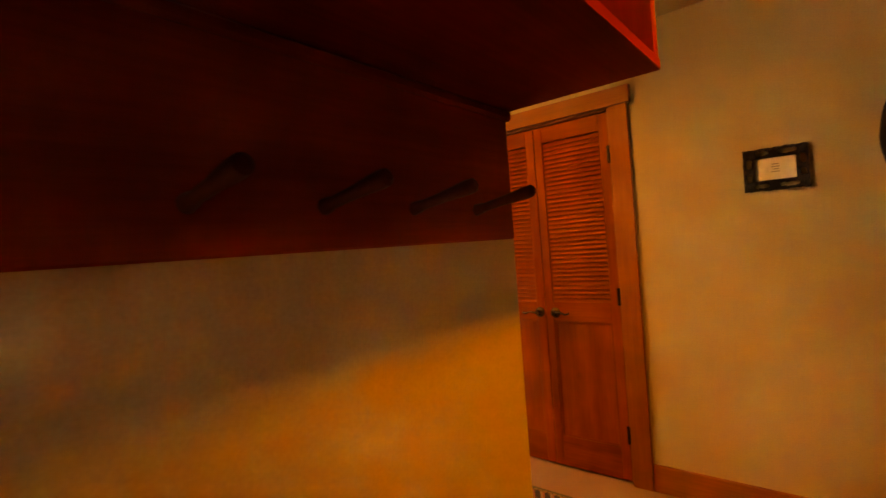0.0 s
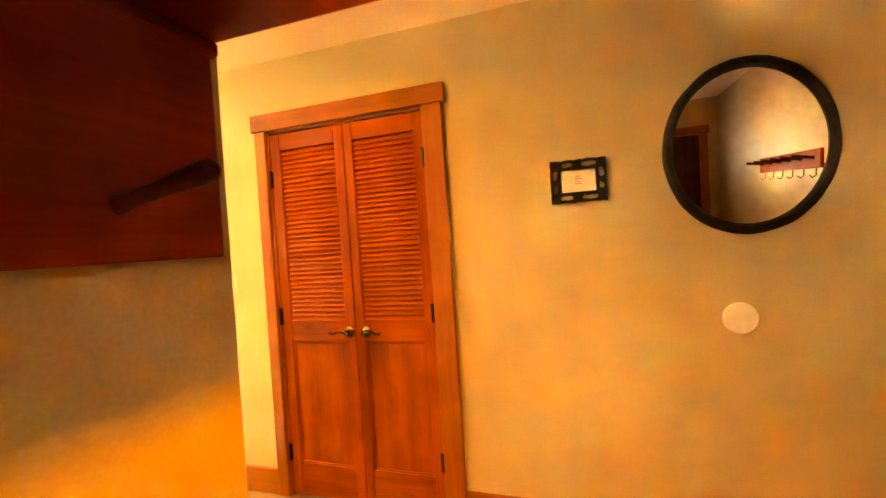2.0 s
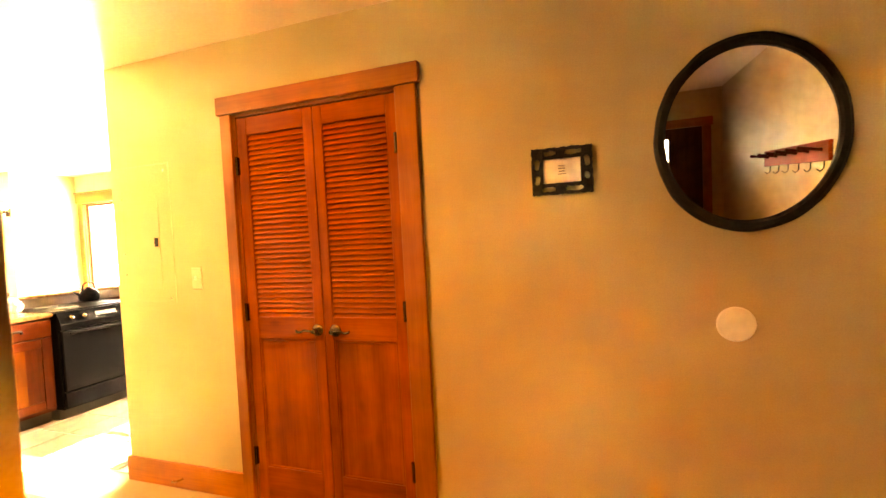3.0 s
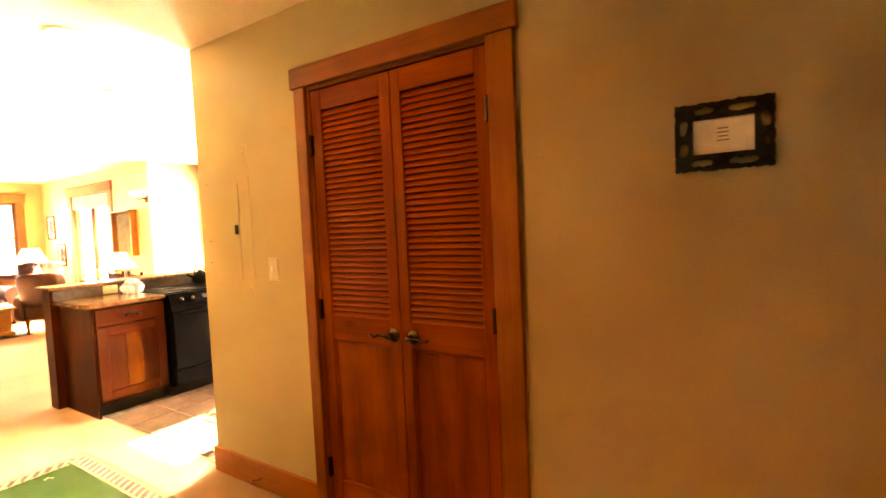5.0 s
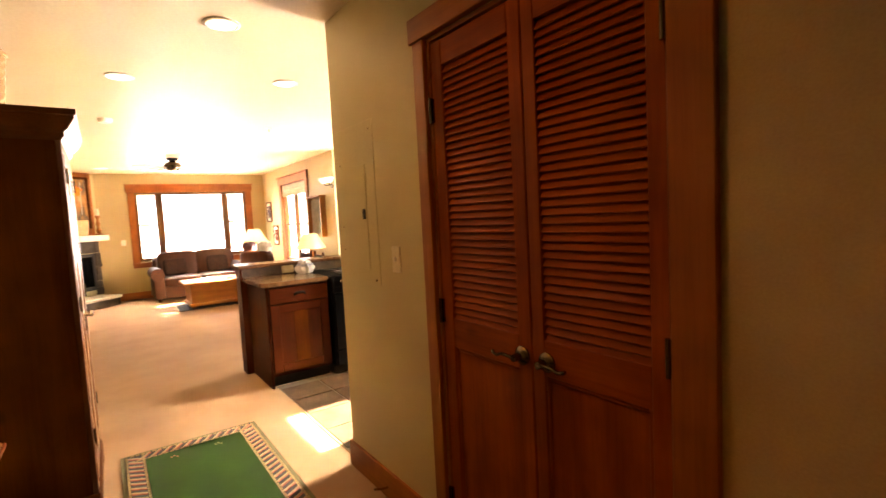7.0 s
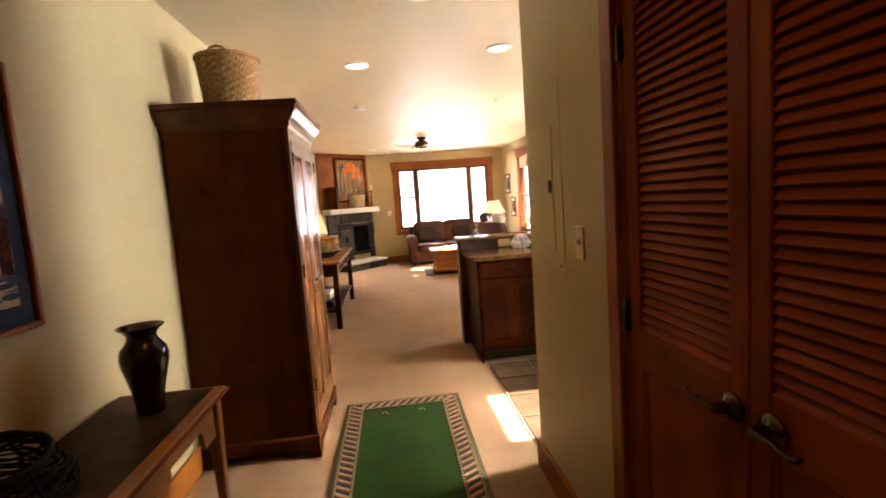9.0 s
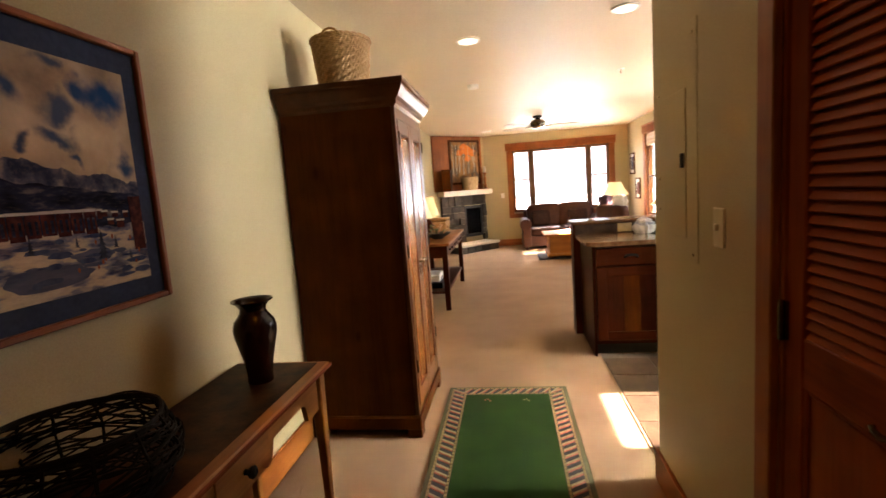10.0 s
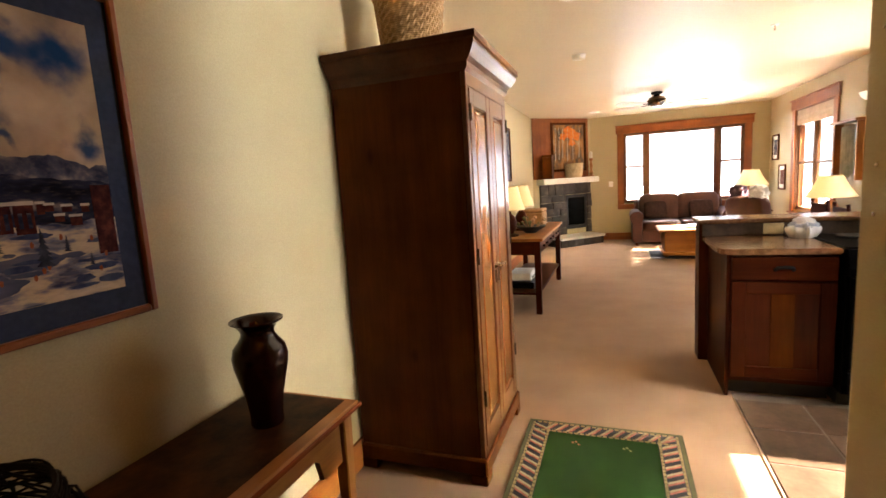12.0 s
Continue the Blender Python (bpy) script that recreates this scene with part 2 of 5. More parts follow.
# ---- building helpers ----
def box(bm, x0, x1, y0, y1, z0, z1, bevel=0.0, m=None, seg=1):
    r = bmesh.ops.create_cube(bm, size=1.0)
    vs = r["verts"]
    for v in vs:
        v.co = Vector((x0 + (x1 - x0) * (v.co.x + 0.5), y0 + (y1 - y0) * (v.co.y + 0.5), z0 + (z1 - z0) * (v.co.z + 0.5)))
    if bevel:
        es = list({e for v in vs for e in v.link_edges})
        out = bmesh.ops.bevel(bm, geom=es, offset=bevel, segments=seg, affect="EDGES", profile=0.5)
        vs = list({v for f in out["faces"] for v in f.verts} | {v for v in vs if v.is_valid})
    if m is not None:
        bmesh.ops.transform(bm, matrix=m, verts=vs)
    return bm


def one_box(*a, **k):
    return box(bmesh.new(), *a, **k)


def rod(bm, a, b, r0, r1=None, n=12, caps=True):
    a, b = Vector(a), Vector(b)
    r1 = r0 if r1 is None else r1
    turn = (b - a).to_track_quat("Z", "Y").to_matrix().to_4x4()
    bmesh.ops.create_cone(bm, cap_ends=caps, segments=n, radius1=r0, radius2=r1, depth=(b - a).length, matrix=Matrix.Translation((a + b) / 2) @ turn)
    return bm


def lathe(profile, n=28, bm=None, cx=0, cy=0):
    """A turned shape: radius and height, from below to above."""
    bm = bm or bmesh.new()
    rings = [[bm.verts.new((cx + r * math.cos(2 * math.pi * i / n), cy + r * math.sin(2 * math.pi * i / n), z)) for i in range(n)] for r, z in profile]
    for a, b in zip(rings, rings[1:]):
        for i in range(n):
            bm.faces.new((a[i], a[(i + 1) % n], b[(i + 1) % n], b[i]))
    bm.faces.new(rings[0][::-1])
    bm.faces.new(rings[-1])
    return bm


def prism(bm, pts, z0, z1, m=None):
    """An upright prism over a plan outline, counter-clockwise."""
    lo, hi = [bm.verts.new((x, y, z0)) for x, y in pts], [bm.verts.new((x, y, z1)) for x, y in pts]
    n = len(pts)
    for i in range(n):
        bm.faces.new((lo[i], lo[(i + 1) % n], hi[(i + 1) % n], hi[i]))
    bm.faces.new(lo[::-1]), bm.faces.new(hi)
    if m is not None:
        bmesh.ops.transform(bm, matrix=m, verts=lo + hi)
    return bm


def tube(bm, pts, r, n=6, closed=False):
    """A bent wire through points."""
    pts = [Vector(p) for p in pts]
    rings = []
    k = len(pts)
    for i, p in enumerate(pts):
        d = (pts[(i + 1) % k] - pts[i - 1]) if closed else (pts[min(i + 1, k - 1)] - pts[max(i - 1, 0)])
        q = d.to_track_quat("Z", "Y")
        rings.append([bm.verts.new(p + q @ Vector((r * math.cos(2 * math.pi * j / n), r * math.sin(2 * math.pi * j / n), 0))) for j in range(n)])
    for i in range(k if closed else k - 1):
        a, b = rings[i], rings[(i + 1) % k]
        for j in range(n):
            bm.faces.new((a[j], a[(j + 1) % n], b[(j + 1) % n], b[j]))
    if not closed:
        bm.faces.new(rings[0][::-1]), bm.faces.new(rings[-1])
    return bm


def mesh_of(name, bm, material, smooth=False):
    bmesh.ops.recalc_face_normals(bm, faces=bm.faces)
    me = bpy.data.meshes.new(name)
    bm.to_mesh(me)
    bm.free()
    me.materials.append(material)
    if smooth:
        me.shade_smooth()
        me.set_sharp_from_angle(angle=radians(40))
    return me


def part(name, bm, material, parent, label="", smooth=False):
    ob = new(name, bm if isinstance(bm, bpy.types.Mesh) else mesh_of(name, bm, material, smooth))
    ob.parent = parent
    return tagged(ob, label)


def thing(name, at, label, category, group="", rz=0.0, kind=""):
    ob = new(name)
    ob.matrix_world = pose(*at, 0, 0, rz)
    ob.empty_display_size = 0.1
    return tagged(ob, label, category, group, kind)


def solid(name, bm, material, label, category, kind="", smooth=False, at=(0, 0, 0), group="", rz=0.0):
    ob = new(name, mesh_of(name, bm, material, smooth))
    ob.matrix_world = pose(*at, 0, 0, rz)
    return tagged(ob, label, category, group, kind)


def structure(name, bm, material, label, category):
    return solid(name, bm, material, label, category, "structure")


# ---- the shell ----
WY, PY, FX, RX = 3.405, 1.59, -11.0, -2.05     # closet wall, picture wall, far wall, end of the closet wall
LY, SY, KY = 1.25, 5.47, 6.3                    # living side walls, dining and kitchen outer wall
EX, SO = 1.85, -0.45                            # entry: east wall, south wall
HZ, LZ = 2.435, 2.53                            # hall and living ceilings
T = 0.12

floor = structure("floor", one_box(-11.6, 2.2, -0.8, 6.6, -0.12, 0.0), CARPET, "beige wall-to-wall carpet with soft pile", "floor")

# assumed dark floor, out of view, added to lower the bounce onto the peg wall
structure("entry_floor", one_box(0.207, EX - 0.017, SO, 1.45, 0.0, 0.006, 0.002), SLATE, "unseen dark slate floor added in the entry to cut bounced light", "floor")

structure("ceiling_hall", box(one_box(RX, EX + T, PY, WY + T, HZ, HZ + 0.3), 0.19, EX + T, SO - T, PY - 0.001, HZ, HZ + 0.3), CEIL, "cream painted textured ceiling over the hall", "ceiling")
structure("ceiling_living", box(box(one_box(FX - T, RX, LY - T, SY + T, LZ, LZ + 0.2), -6.9, RX, SY + T, KY + T, LZ, LZ + 0.2), RX, 2.0, 4.2, KY + T, LZ, LZ + 0.2), CEIL, "cream painted textured ceiling over the living room", "ceiling")

# unseen slab, added so no sun leaks in between the ceilings
structure("roof", one_box(-11.8, 2.3, -0.9, 6.7, 2.74, 2.9), GROUT, "unseen slab added above the ceilings to block light leaks", "roof")

# closet wall with the door opening
DX0, DX1, DZ = -1.122, -0.178, 2.048
bm = bmesh.new()
box(bm, RX, DX0, WY, WY + T, 0, LZ + 0.2)
box(bm, DX1, EX + T, WY, WY + T, 0, LZ + 0.2)
box(bm, DX0, DX1, WY, WY + T, DZ, LZ + 0.2)
structure("wall_closet", bm, PAINT, "cream painted hall wall around the closet doors", "wall")
structure("wall_closet_return", one_box(RX, RX + T, WY + T, 4.2, 0, LZ + 0.2), PAINT, "cream painted end wall towards the kitchen", "wall")
structure("wall_closet_back", one_box(RX + T, 2.0, 4.08, 4.2, 0, LZ + 0.2), PAINT, "plain wall behind the closet", "wall")
structure("wall_kitchen_end", one_box(1.9, 2.0, 4.2, KY + T, 0, LZ + 0.2), PAINT, "plain end wall of the kitchen", "wall")
structure("wall_pegs", one_box(0.07, 0.19, SO - T, 1.705, 0, HZ - 0.002), PAINT, "cream painted entry wall under the coat shelf", "wall")
structure("wall_picture", one_box(-3.4, 0.07, PY - T, PY, 0, LZ + 0.2), PAINT, "cream painted hall wall with the picture", "wall")
structure("wall_picture_end", one_box(-3.4, -3.28, LY - T, PY - T, 0, LZ + 0.2), PAINT, "cream painted return of the hall wall", "wall")
structure("wall_living_side", one_box(FX - T, -3.4, LY - T, LY, 0, LZ + 0.2), PAINT, "cream painted side wall of the living room", "wall")
structure("wall_entry_east", one_box(EX, EX + T, SO - T, WY, 0, HZ - 0.002), PAINT, "cream painted entry wall with a small coat rack", "wall")
# entry south wall: door opening 0.78 to 1.66 and an assumed sidelight
bm = bmesh.new()
for x0, x1, z0, z1 in ((0.19, 0.33, 0, HZ), (0.33, 0.60, 0, 0.5), (0.33, 0.60, 1.9, HZ), (0.33, 0.395, 0.5, 1.902), (0.545, 0.60, 0.5, 1.902), (0.60, 0.78, 0, HZ), (0.78, 1.66, 2.05, HZ), (1.66, EX, 0, HZ)):
    box(bm, x0, x1, SO - T, SO, z0, z1 - 0.002)
structure("wall_entry_south", bm, PAINT, "cream painted wall around the entry door", "wall")


def wall_with_openings(along, at, a0, a1, holes, thick, top):
    """A wall along x or y from a0 to a1, its inner face at `at`, with openings (from, to, sill, head)."""
    bm = bmesh.new()
    edges = sorted(holes)
    cur = a0

    def put(u0, u1, z0, z1):
        lo, hi = min(at, at + thick), max(at, at + thick)
        if along == "x":
            box(bm, u0, u1, lo, hi, z0, z1)
        else:
            box(bm, lo, hi, u0, u1, z0, z1)
    for u0, u1, s, h in edges:
        put(cur, u0, 0, top)
        put(u0, u1, 0, s)
        put(u0, u1, h, top)
        cur = u1
    put(cur, a1, 0, top)
    return bm


FAR = (2.93, 5.06, 0.76, 2.16)
SIDE = (-9.64, -8.20, 0.62, 2.18)
DIN = (-6.75, -5.05, 0.25, 2.12)
KIT = (-3.005, -2.265, 1.08, 2.19)
structure("wall_far", wall_with_openings("y", FX, LY - T, SY + T, [FAR], -T, LZ + 0.2), PAINT, "cream painted far wall around the wide window", "wall")
structure("wall_side", wall_with_openings("x", SY, FX, -6.9, [SIDE], T, LZ + 0.2), PAINT, "cream painted side wall with a double window", "wall")
structure("wall_dining_return", one_box(-7.02, -6.9, SY + T, KY + T, 0, LZ + 0.2), PAINT, "cream painted return wall of the dining bay", "wall")
structure("wall_dining", wall_with_openings("x", KY, -6.9, 2.0, [DIN, KIT], T, LZ + 0.2), PAINT, "cream painted outer wall of dining bay and kitchen", "wall")
# unseen overhang, added and sized so sun enters only low in the side window
structure("shading_eave", one_box(-11.7, -7.06, SY + T + 0.002, 6.62, 2.5, 2.66), GROUT, "unseen roof overhang added to keep sun off the upper side window", "roof")
# added out of view: cuts the skylight that enters by the entry door
structure("entry_sky_blocker", one_box(-1.6, 3.6, -4.8, SO - T - 0.002, 2.46, 2.62), GROUT, "unseen slab added outside the entry door to block skylight", "roof")
# added out of view: keeps direct sun out of the dining window
structure("dining_sun_blocker", one_box(-7.4, -4.3, KY + T, 8.6, 2.55, 2.7), GROUT, "unseen slab added outside the dining window to block the sun", "roof")

# baseboards
BBH = 0.145


def baseboard(name, x0, x1, y0, y1, axis):
    structure(name, one_box(x0, x1, y0, y1, 0, BBH, 0.003), TRIM[axis], "stained fir baseboard", "baseboard")


baseboard("baseboard_closet_west", RX - 0.016, -1.19, WY - 0.016, WY, 0)
baseboard("baseboard_closet_return", RX - 0.016, RX, WY, 4.2, 1)
baseboard("baseboard_closet_east", -0.077, EX - 0.016, WY - 0.016, WY, 0)
baseboard("baseboard_pegs", 0.19, 0.206, SO, 1.721, 1)
baseboard("baseboard_pegs_end", 0.054, 0.19, 1.705, 1.721, 0)
baseboard("baseboard_pegs_back", 0.054, 0.07, PY + 0.016, 1.705, 1)
baseboard("baseboard_picture", -3.4, 0.07, PY, PY + 0.016, 0)
baseboard("baseboard_living", -10.2, -3.4, LY, LY + 0.016, 0)
baseboard("baseboard_far", FX, FX + 0.016, 2.4, SY, 1)
baseboard("baseboard_side", FX + 0.016, -6.9, SY - 0.016, SY, 0)
baseboard("baseboard_entry_east", EX - 0.016, EX, SO, WY, 1)


# ---- closet doors ----
def lever(parent, x, z, side):
    """A round rose with a curved lever that points to side."""
    h = part("door_handle", lathe([(0.030, 0), (0.031, 0.006), (0.026, 0.012), (0.013, 0.018), (0.012, 0.045)], 20), BRONZE, parent, "bronze lever handle", True)
    h.matrix_basis = pose(x, -0.002, z, 90, 0, 0)
    pts = [(0, 0, 0.042), (side * 0.02, 0.004, 0.046), (side * 0.05, 0.006, 0.046), (side * 0.075, -0.004, 0.044), (side * 0.094, -0.001, 0.042), (side * 0.100, 0.005, 0.041)]
    lv = part("lever", tube(bmesh.new(), pts, 0.0058, 8), BRONZE, parent, "worn bronze lever", True)
    lv.matrix_basis = h.matrix_basis


door = thing("door_1", (0, WY, 0), "pair of closed knotty alder louvre closet doors with bronze levers", "closet door", kind="structure")
part("casing", one_box(DX0 - 0.068, DX0 + 0.002, -0.022, 0.0, 0, DZ, 0.003), TRIM[2], door)
part("casing", one_box(DX1 - 0.002, DX1 + 0.101, -0.022, 0.0, 0, DZ, 0.003), TRIM[2], door)
part("head_casing", one_box(DX0 - 0.084, DX1 + 0.119, -0.030, 0.0, DZ, DZ + 0.092, 0.003), TRIM[0], door)
for x0, x1 in ((DX0, DX0 + 0.014), (DX1 - 0.014, DX1)):
    part("jamb", one_box(x0, x1, 0.0, T, 0, DZ - 0.014), TRIM[2], door)
part("head_jamb", one_box(DX0, DX1, 0.0, T, DZ - 0.014, DZ), TRIM[0], door)
slat_mesh = None
for side in (0, 1):
    x0, x1 = ((DX0 + 0.015, -0.643), (-0.639, DX1 - 0.015))[side]
    s0, s1 = ((0.062, 0.056), (0.050, 0.051))[side]
    hinge_x = x0 if side == 0 else x1
    leaf = part("door_leaf", one_box(x0, x0 + s0, 0.006, 0.04, 0.012, DZ - 0.02, 0.003), ALDER[2], door)
    part("stile", one_box(x1 - s1, x1, 0.006, 0.04, 0.012, DZ - 0.02, 0.003), ALDER[2], leaf)
    a, b = x0 + s0, x1 - s1
    part("top_rail", one_box(a, b, 0.007, 0.039, 1.937, DZ - 0.02, 0.002), ALDER[0], leaf)
    part("lock_rail", one_box(a, b, 0.007, 0.039, 0.878, 0.99, 0.002), ALDER[0], leaf)
    part("bottom_rail", one_box(a, b, 0.007, 0.039, 0.012, 0.19, 0.002), ALDER[0], leaf)
    part("panel", one_box(a, b, 0.018, 0.032, 0.19, 0.878), ALDER[2], leaf)
    for u0, u1, z0, z1 in ((a, a + 0.012, 0.19, 0.878), (b - 0.012, b, 0.19, 0.878), (a + 0.012, b - 0.012, 0.866, 0.878), (a + 0.012, b - 0.012, 0.19, 0.202)):
        part("bead", one_box(u0, u1, 0.010, 0.018, z0, z1, 0.003), ALDER[2 if z1 - z0 > 0.1 else 0], leaf)
    n = 37
    if slat_mesh is None:
        w = (b - a) / 2
        slat_mesh = mesh_of("slat", one_box(-w, w, -0.0205, 0.0205, -0.003, 0.003, 0.0014, pose(0, 0, 0, 60, 0, 0)), ALDER[0])
    for i in range(n):
        s = part("slat", slat_mesh, None, leaf)
        s.matrix_basis = pose((a + b) / 2, 0.0225, 0.99 + (i + 0.5) * 0.947 / n) @ Matrix.Diagonal(((b - a) / 2 / w, 1, 1, 1))
    for z in ((0.25, 1.015, 1.78), (0.27, 1.024, 1.797))[side]:
        hb = rod(one_box(hinge_x - 0.011, hinge_x + 0.011, -0.002, 0.008, z - 0.045, z + 0.045), (hinge_x, -0.006, z - 0.047), (hinge_x, -0.006, z + 0.047), 0.007, n=10)
        part("hinge", hb, BRONZE, leaf, "dark bronze hinge")
    lever(leaf, x1 - 0.030 if side == 0 else x0 + 0.068, 0.928, -1 if side == 0 else 1)
# black sheet stands in for the shade behind the louvres
structure("closet_shade_sheet", one_box(DX0 - 0.2, DX1 + 0.2, WY + 0.5, WY + 0.55, 0, 2.4), BLACKM, "black sheet standing in for the shade inside the closet", "closet")


# ---- windows ----
def window(name, label, along, at, hole, inward, lights, rail=None, blind=0.0, casing=0.10, head=0.14):
    """Casing, sashes and panes in an opening. lights: widths' edges as fractions; rail: for each light, its rail's height or None."""
    u0, u1, s, h = hole
    ob = thing(name, (0, 0, 0), label, "window", kind="structure")

    def slab(a0, a1, d0, d1, z0, z1, bevel=0.003):
        lo, hi = sorted((at + inward * d0, at + inward * d1))
        return one_box(a0, a1, lo, hi, z0, z1, bevel) if along == "x" else one_box(lo, hi, a0, a1, z0, z1, bevel)
    ga = 0 if along == "x" else 1
    part("casing", slab(u0 - casing, u0 + 0.004, 0, 0.022, s - 0.03, h), TRIM[2], ob)
    part("casing", slab(u1 - 0.004, u1 + casing, 0, 0.022, s - 0.03, h), TRIM[2], ob)
    part("head_casing", slab(u0 - casing - 0.025, u1 + casing + 0.025, 0, 0.032, h - 0.004, h + head), TRIM[ga], ob)
    part("head_cap", slab(u0 - casing - 0.04, u1 + casing + 0.04, 0, 0.045, h + head, h + head + 0.022), TRIM[ga], ob)
    part("sill", slab(u0 - casing - 0.02, u1 + casing + 0.02, 0.0, 0.05, s - 0.055, s - 0.03), TRIM[ga], ob)
    part("apron", slab(u0 - casing, u1 + casing, 0.0, 0.02, s - 0.13, s - 0.055), TRIM[ga], ob)
    for a0, a1, z0, z1, g in ((u0, u0 + 0.02, s, h, 2), (u1 - 0.02, u1, s, h, 2), (u0 + 0.02, u1 - 0.02, h - 0.02, h, ga), (u0 + 0.02, u1 - 0.02, s - 0.03, s + 0.012, ga)):
        part("jamb", slab(a0, a1, -T, 0.0, z0, z1, 0), SASHW[g], ob)
    w = u1 - u0
    for i, (f0, f1) in enumerate(zip(lights, lights[1:])):
        a0, a1 = u0 + 0.02 + (w - 0.04) * f0, u0 + 0.02 + (w - 0.04) * f1
        if i:
            part("mullion", slab(a0 - 0.03, a0 + 0.03, -0.09, -0.01, s + 0.012, h - 0.02), SASHW[2], ob)
            a0 += 0.03
        if i < len(lights) - 2:
            a1 -= 0.03
        z0, z1, fr = s + 0.012, h - 0.02, 0.035
        sash = part("sash", slab(a0, a0 + fr, -0.07, -0.035, z0, z1), SASHW[2], ob)
        part("sash_stile", slab(a1 - fr, a1, -0.07, -0.035, z0, z1), SASHW[2], sash)
        part("sash_rail", slab(a0 + fr, a1 - fr, -0.07, -0.035, z0, z0 + fr + 0.01), SASHW[ga], sash)
        part("sash_rail", slab(a0 + fr, a1 - fr, -0.07, -0.035, z1 - fr, z1), SASHW[ga], sash)
        r = rail[i] if rail else None
        if r:
            part("meeting_rail", slab(a0 + fr, a1 - fr, -0.066, -0.03, r - 0.018, r + 0.018), SASHW[ga], sash)
        for q0, q1 in (((z0 + fr + 0.01, r - 0.018), (r + 0.018, z1 - fr)) if r else ((z0 + fr + 0.01, z1 - fr),)):
            p = part("pane", slab(a0 + fr, a1 - fr, -0.054, -0.050, q0, q1, 0), GLASS, sash)
            p.visible_shadow = False
    if blind:
        bl = part("blind", slab(u0 + 0.022, u1 - 0.022, -0.02, -0.004, h - 0.06, h - 0.021), BLIND, ob, "gathered tan fabric blind")
        k = 5
        for i in range(k):
            z = h - 0.06 - (i + 1) * (blind - 0.04) / k
            part("fold", slab(u0 + 0.024, u1 - 0.024, -0.026 + 0.006 * (i % 2), -0.004 + 0.006 * (i % 2), z, z + (blind - 0.04) / k + 0.004, 0.004), BLIND, bl)
    return ob


window("window_1", "wide fir-trimmed picture window with two double-hung side lights", "y", FX, FAR, 1, (0, 0.195, 0.80, 1), (1.49, None, 1.49), casing=0.12)
window("window_2", "fir-trimmed double window with a raised tan blind", "x", SY, SIDE, -1, (0, 0.5, 1), (1.36, 1.36), blind=0.22, casing=0.13)
window("window_3", "large fir-trimmed dining window, bright with daylight", "x", KY, DIN, -1, (0, 0.5, 1), None)
window("window_4", "double-hung kitchen window letting in sunlight", "x", KY, KIT, -1, (0, 1), (1.75,))

# entry door with a narrow glazed slit, and an assumed sidelight out of view
door = thing("door_2", (0, SO, 0), "dark stained panelled entry door with a narrow glazed slit", "door", kind="structure")
bm = bmesh.new()
for x0, x1, z0, z1 in ((0.775, 1.24, 0.0, 2.055), (1.33, 1.665, 0.0, 2.055), (1.24, 1.33, 0.01, 1.58), (1.24, 1.33, 1.94, 2.055)):
    box(bm, x0, x1, -0.07, -0.025, z0, z1, 0.002)
leaf = part("door_leaf", bm, DARKW[2], door)
p = part("pane", one_box(1.24, 1.33, -0.05, -0.045, 1.58, 1.94), GLASS, leaf)
p.visible_shadow = False
for x0, x1, z0, z1 in ((0.88, 1.18, 0.25, 0.95), (1.36, 1.58, 0.25, 0.95), (0.88, 1.18, 1.1, 1.85)):
    part("panel", one_box(x0, x1, -0.025, -0.015, z0, z1, 0.006), DARKW[2], leaf)
for x0, x1, z0, z1, g in ((0.70, 0.785, 0, 2.05, 2), (1.655, 1.74, 0, 2.05, 2), (0.68, 1.76, 2.05, 2.14, 0)):
    part("casing", one_box(x0, x1, 0, 0.02, z0, z1, 0.003), TRIM[g], door)
# unseen window, added to let daylight onto the peg wall
window("window_5", "assumed narrow fir-trimmed sidelight by the entry door, out of view", "x", SO, (0.395, 0.545, 0.5, 1.9), 1, (0, 1), None, casing=0.06, head=0.06)


# ---- entry: coat shelf, mirror, notice ----
shelf = thing("coat_shelf", (0.19, 1.677, 0), "red-stained pine coat shelf with cubbies above a pegboard", "coat shelf")
LEN = 1.95
part("back_board", one_box(0, 0.02, -LEN, 0, 1.370, 1.615, 0.003), RACKW[1], shelf)
part("moulding", one_box(0.02, 0.034, -LEN, 0, 1.607, 1.627, 0.005), RACKW[1], shelf)
part("bottom_board", one_box(0, 0.318, -LEN, 0, 1.627, 1.647, 0.002), RACKW[1], shelf)
part("top_board", one_box(0, 0.318, -LEN, 0, 1.98, 2.0, 0.002), RACKW[1], shelf)
part("cubby_back", one_box(0, 0.012, -LEN, 0, 1.647, 1.98), RACKW[1], shelf)
for i in range(6):
    y = -0.02 - i * (LEN - 0.02) / 5
    part("divider", one_box(0.012, 0.30 if 0 < i < 5 else 0.316, y, y + 0.02, 1.647, 1.98, 0.002), RACKW[2], shelf)
peg_mesh = None
for i in range(10):
    if peg_mesh is None:
        bm = lathe([(0.011, -0.004), (0.010, 0.01), (0.0078, 0.02), (0.0085, 0.06), (0.0112, 0.108), (0.0105, 0.118), (0.006, 0.122)], 14)
        bmesh.ops.transform(bm, matrix=pose(0, 0, 0, 0, 80, 0), verts=bm.verts)
        peg_mesh = mesh_of("peg", bm, PEGW, True)
    p = part("peg", peg_mesh, None, shelf)
    p.matrix_basis = pose(0.02, -0.129 - i * 0.168, 1.427)

rack = thing("coat_rack", (EX, 2.22, 0), "red-brown wooden coat rack with pegs and small hooks", "coat rack")
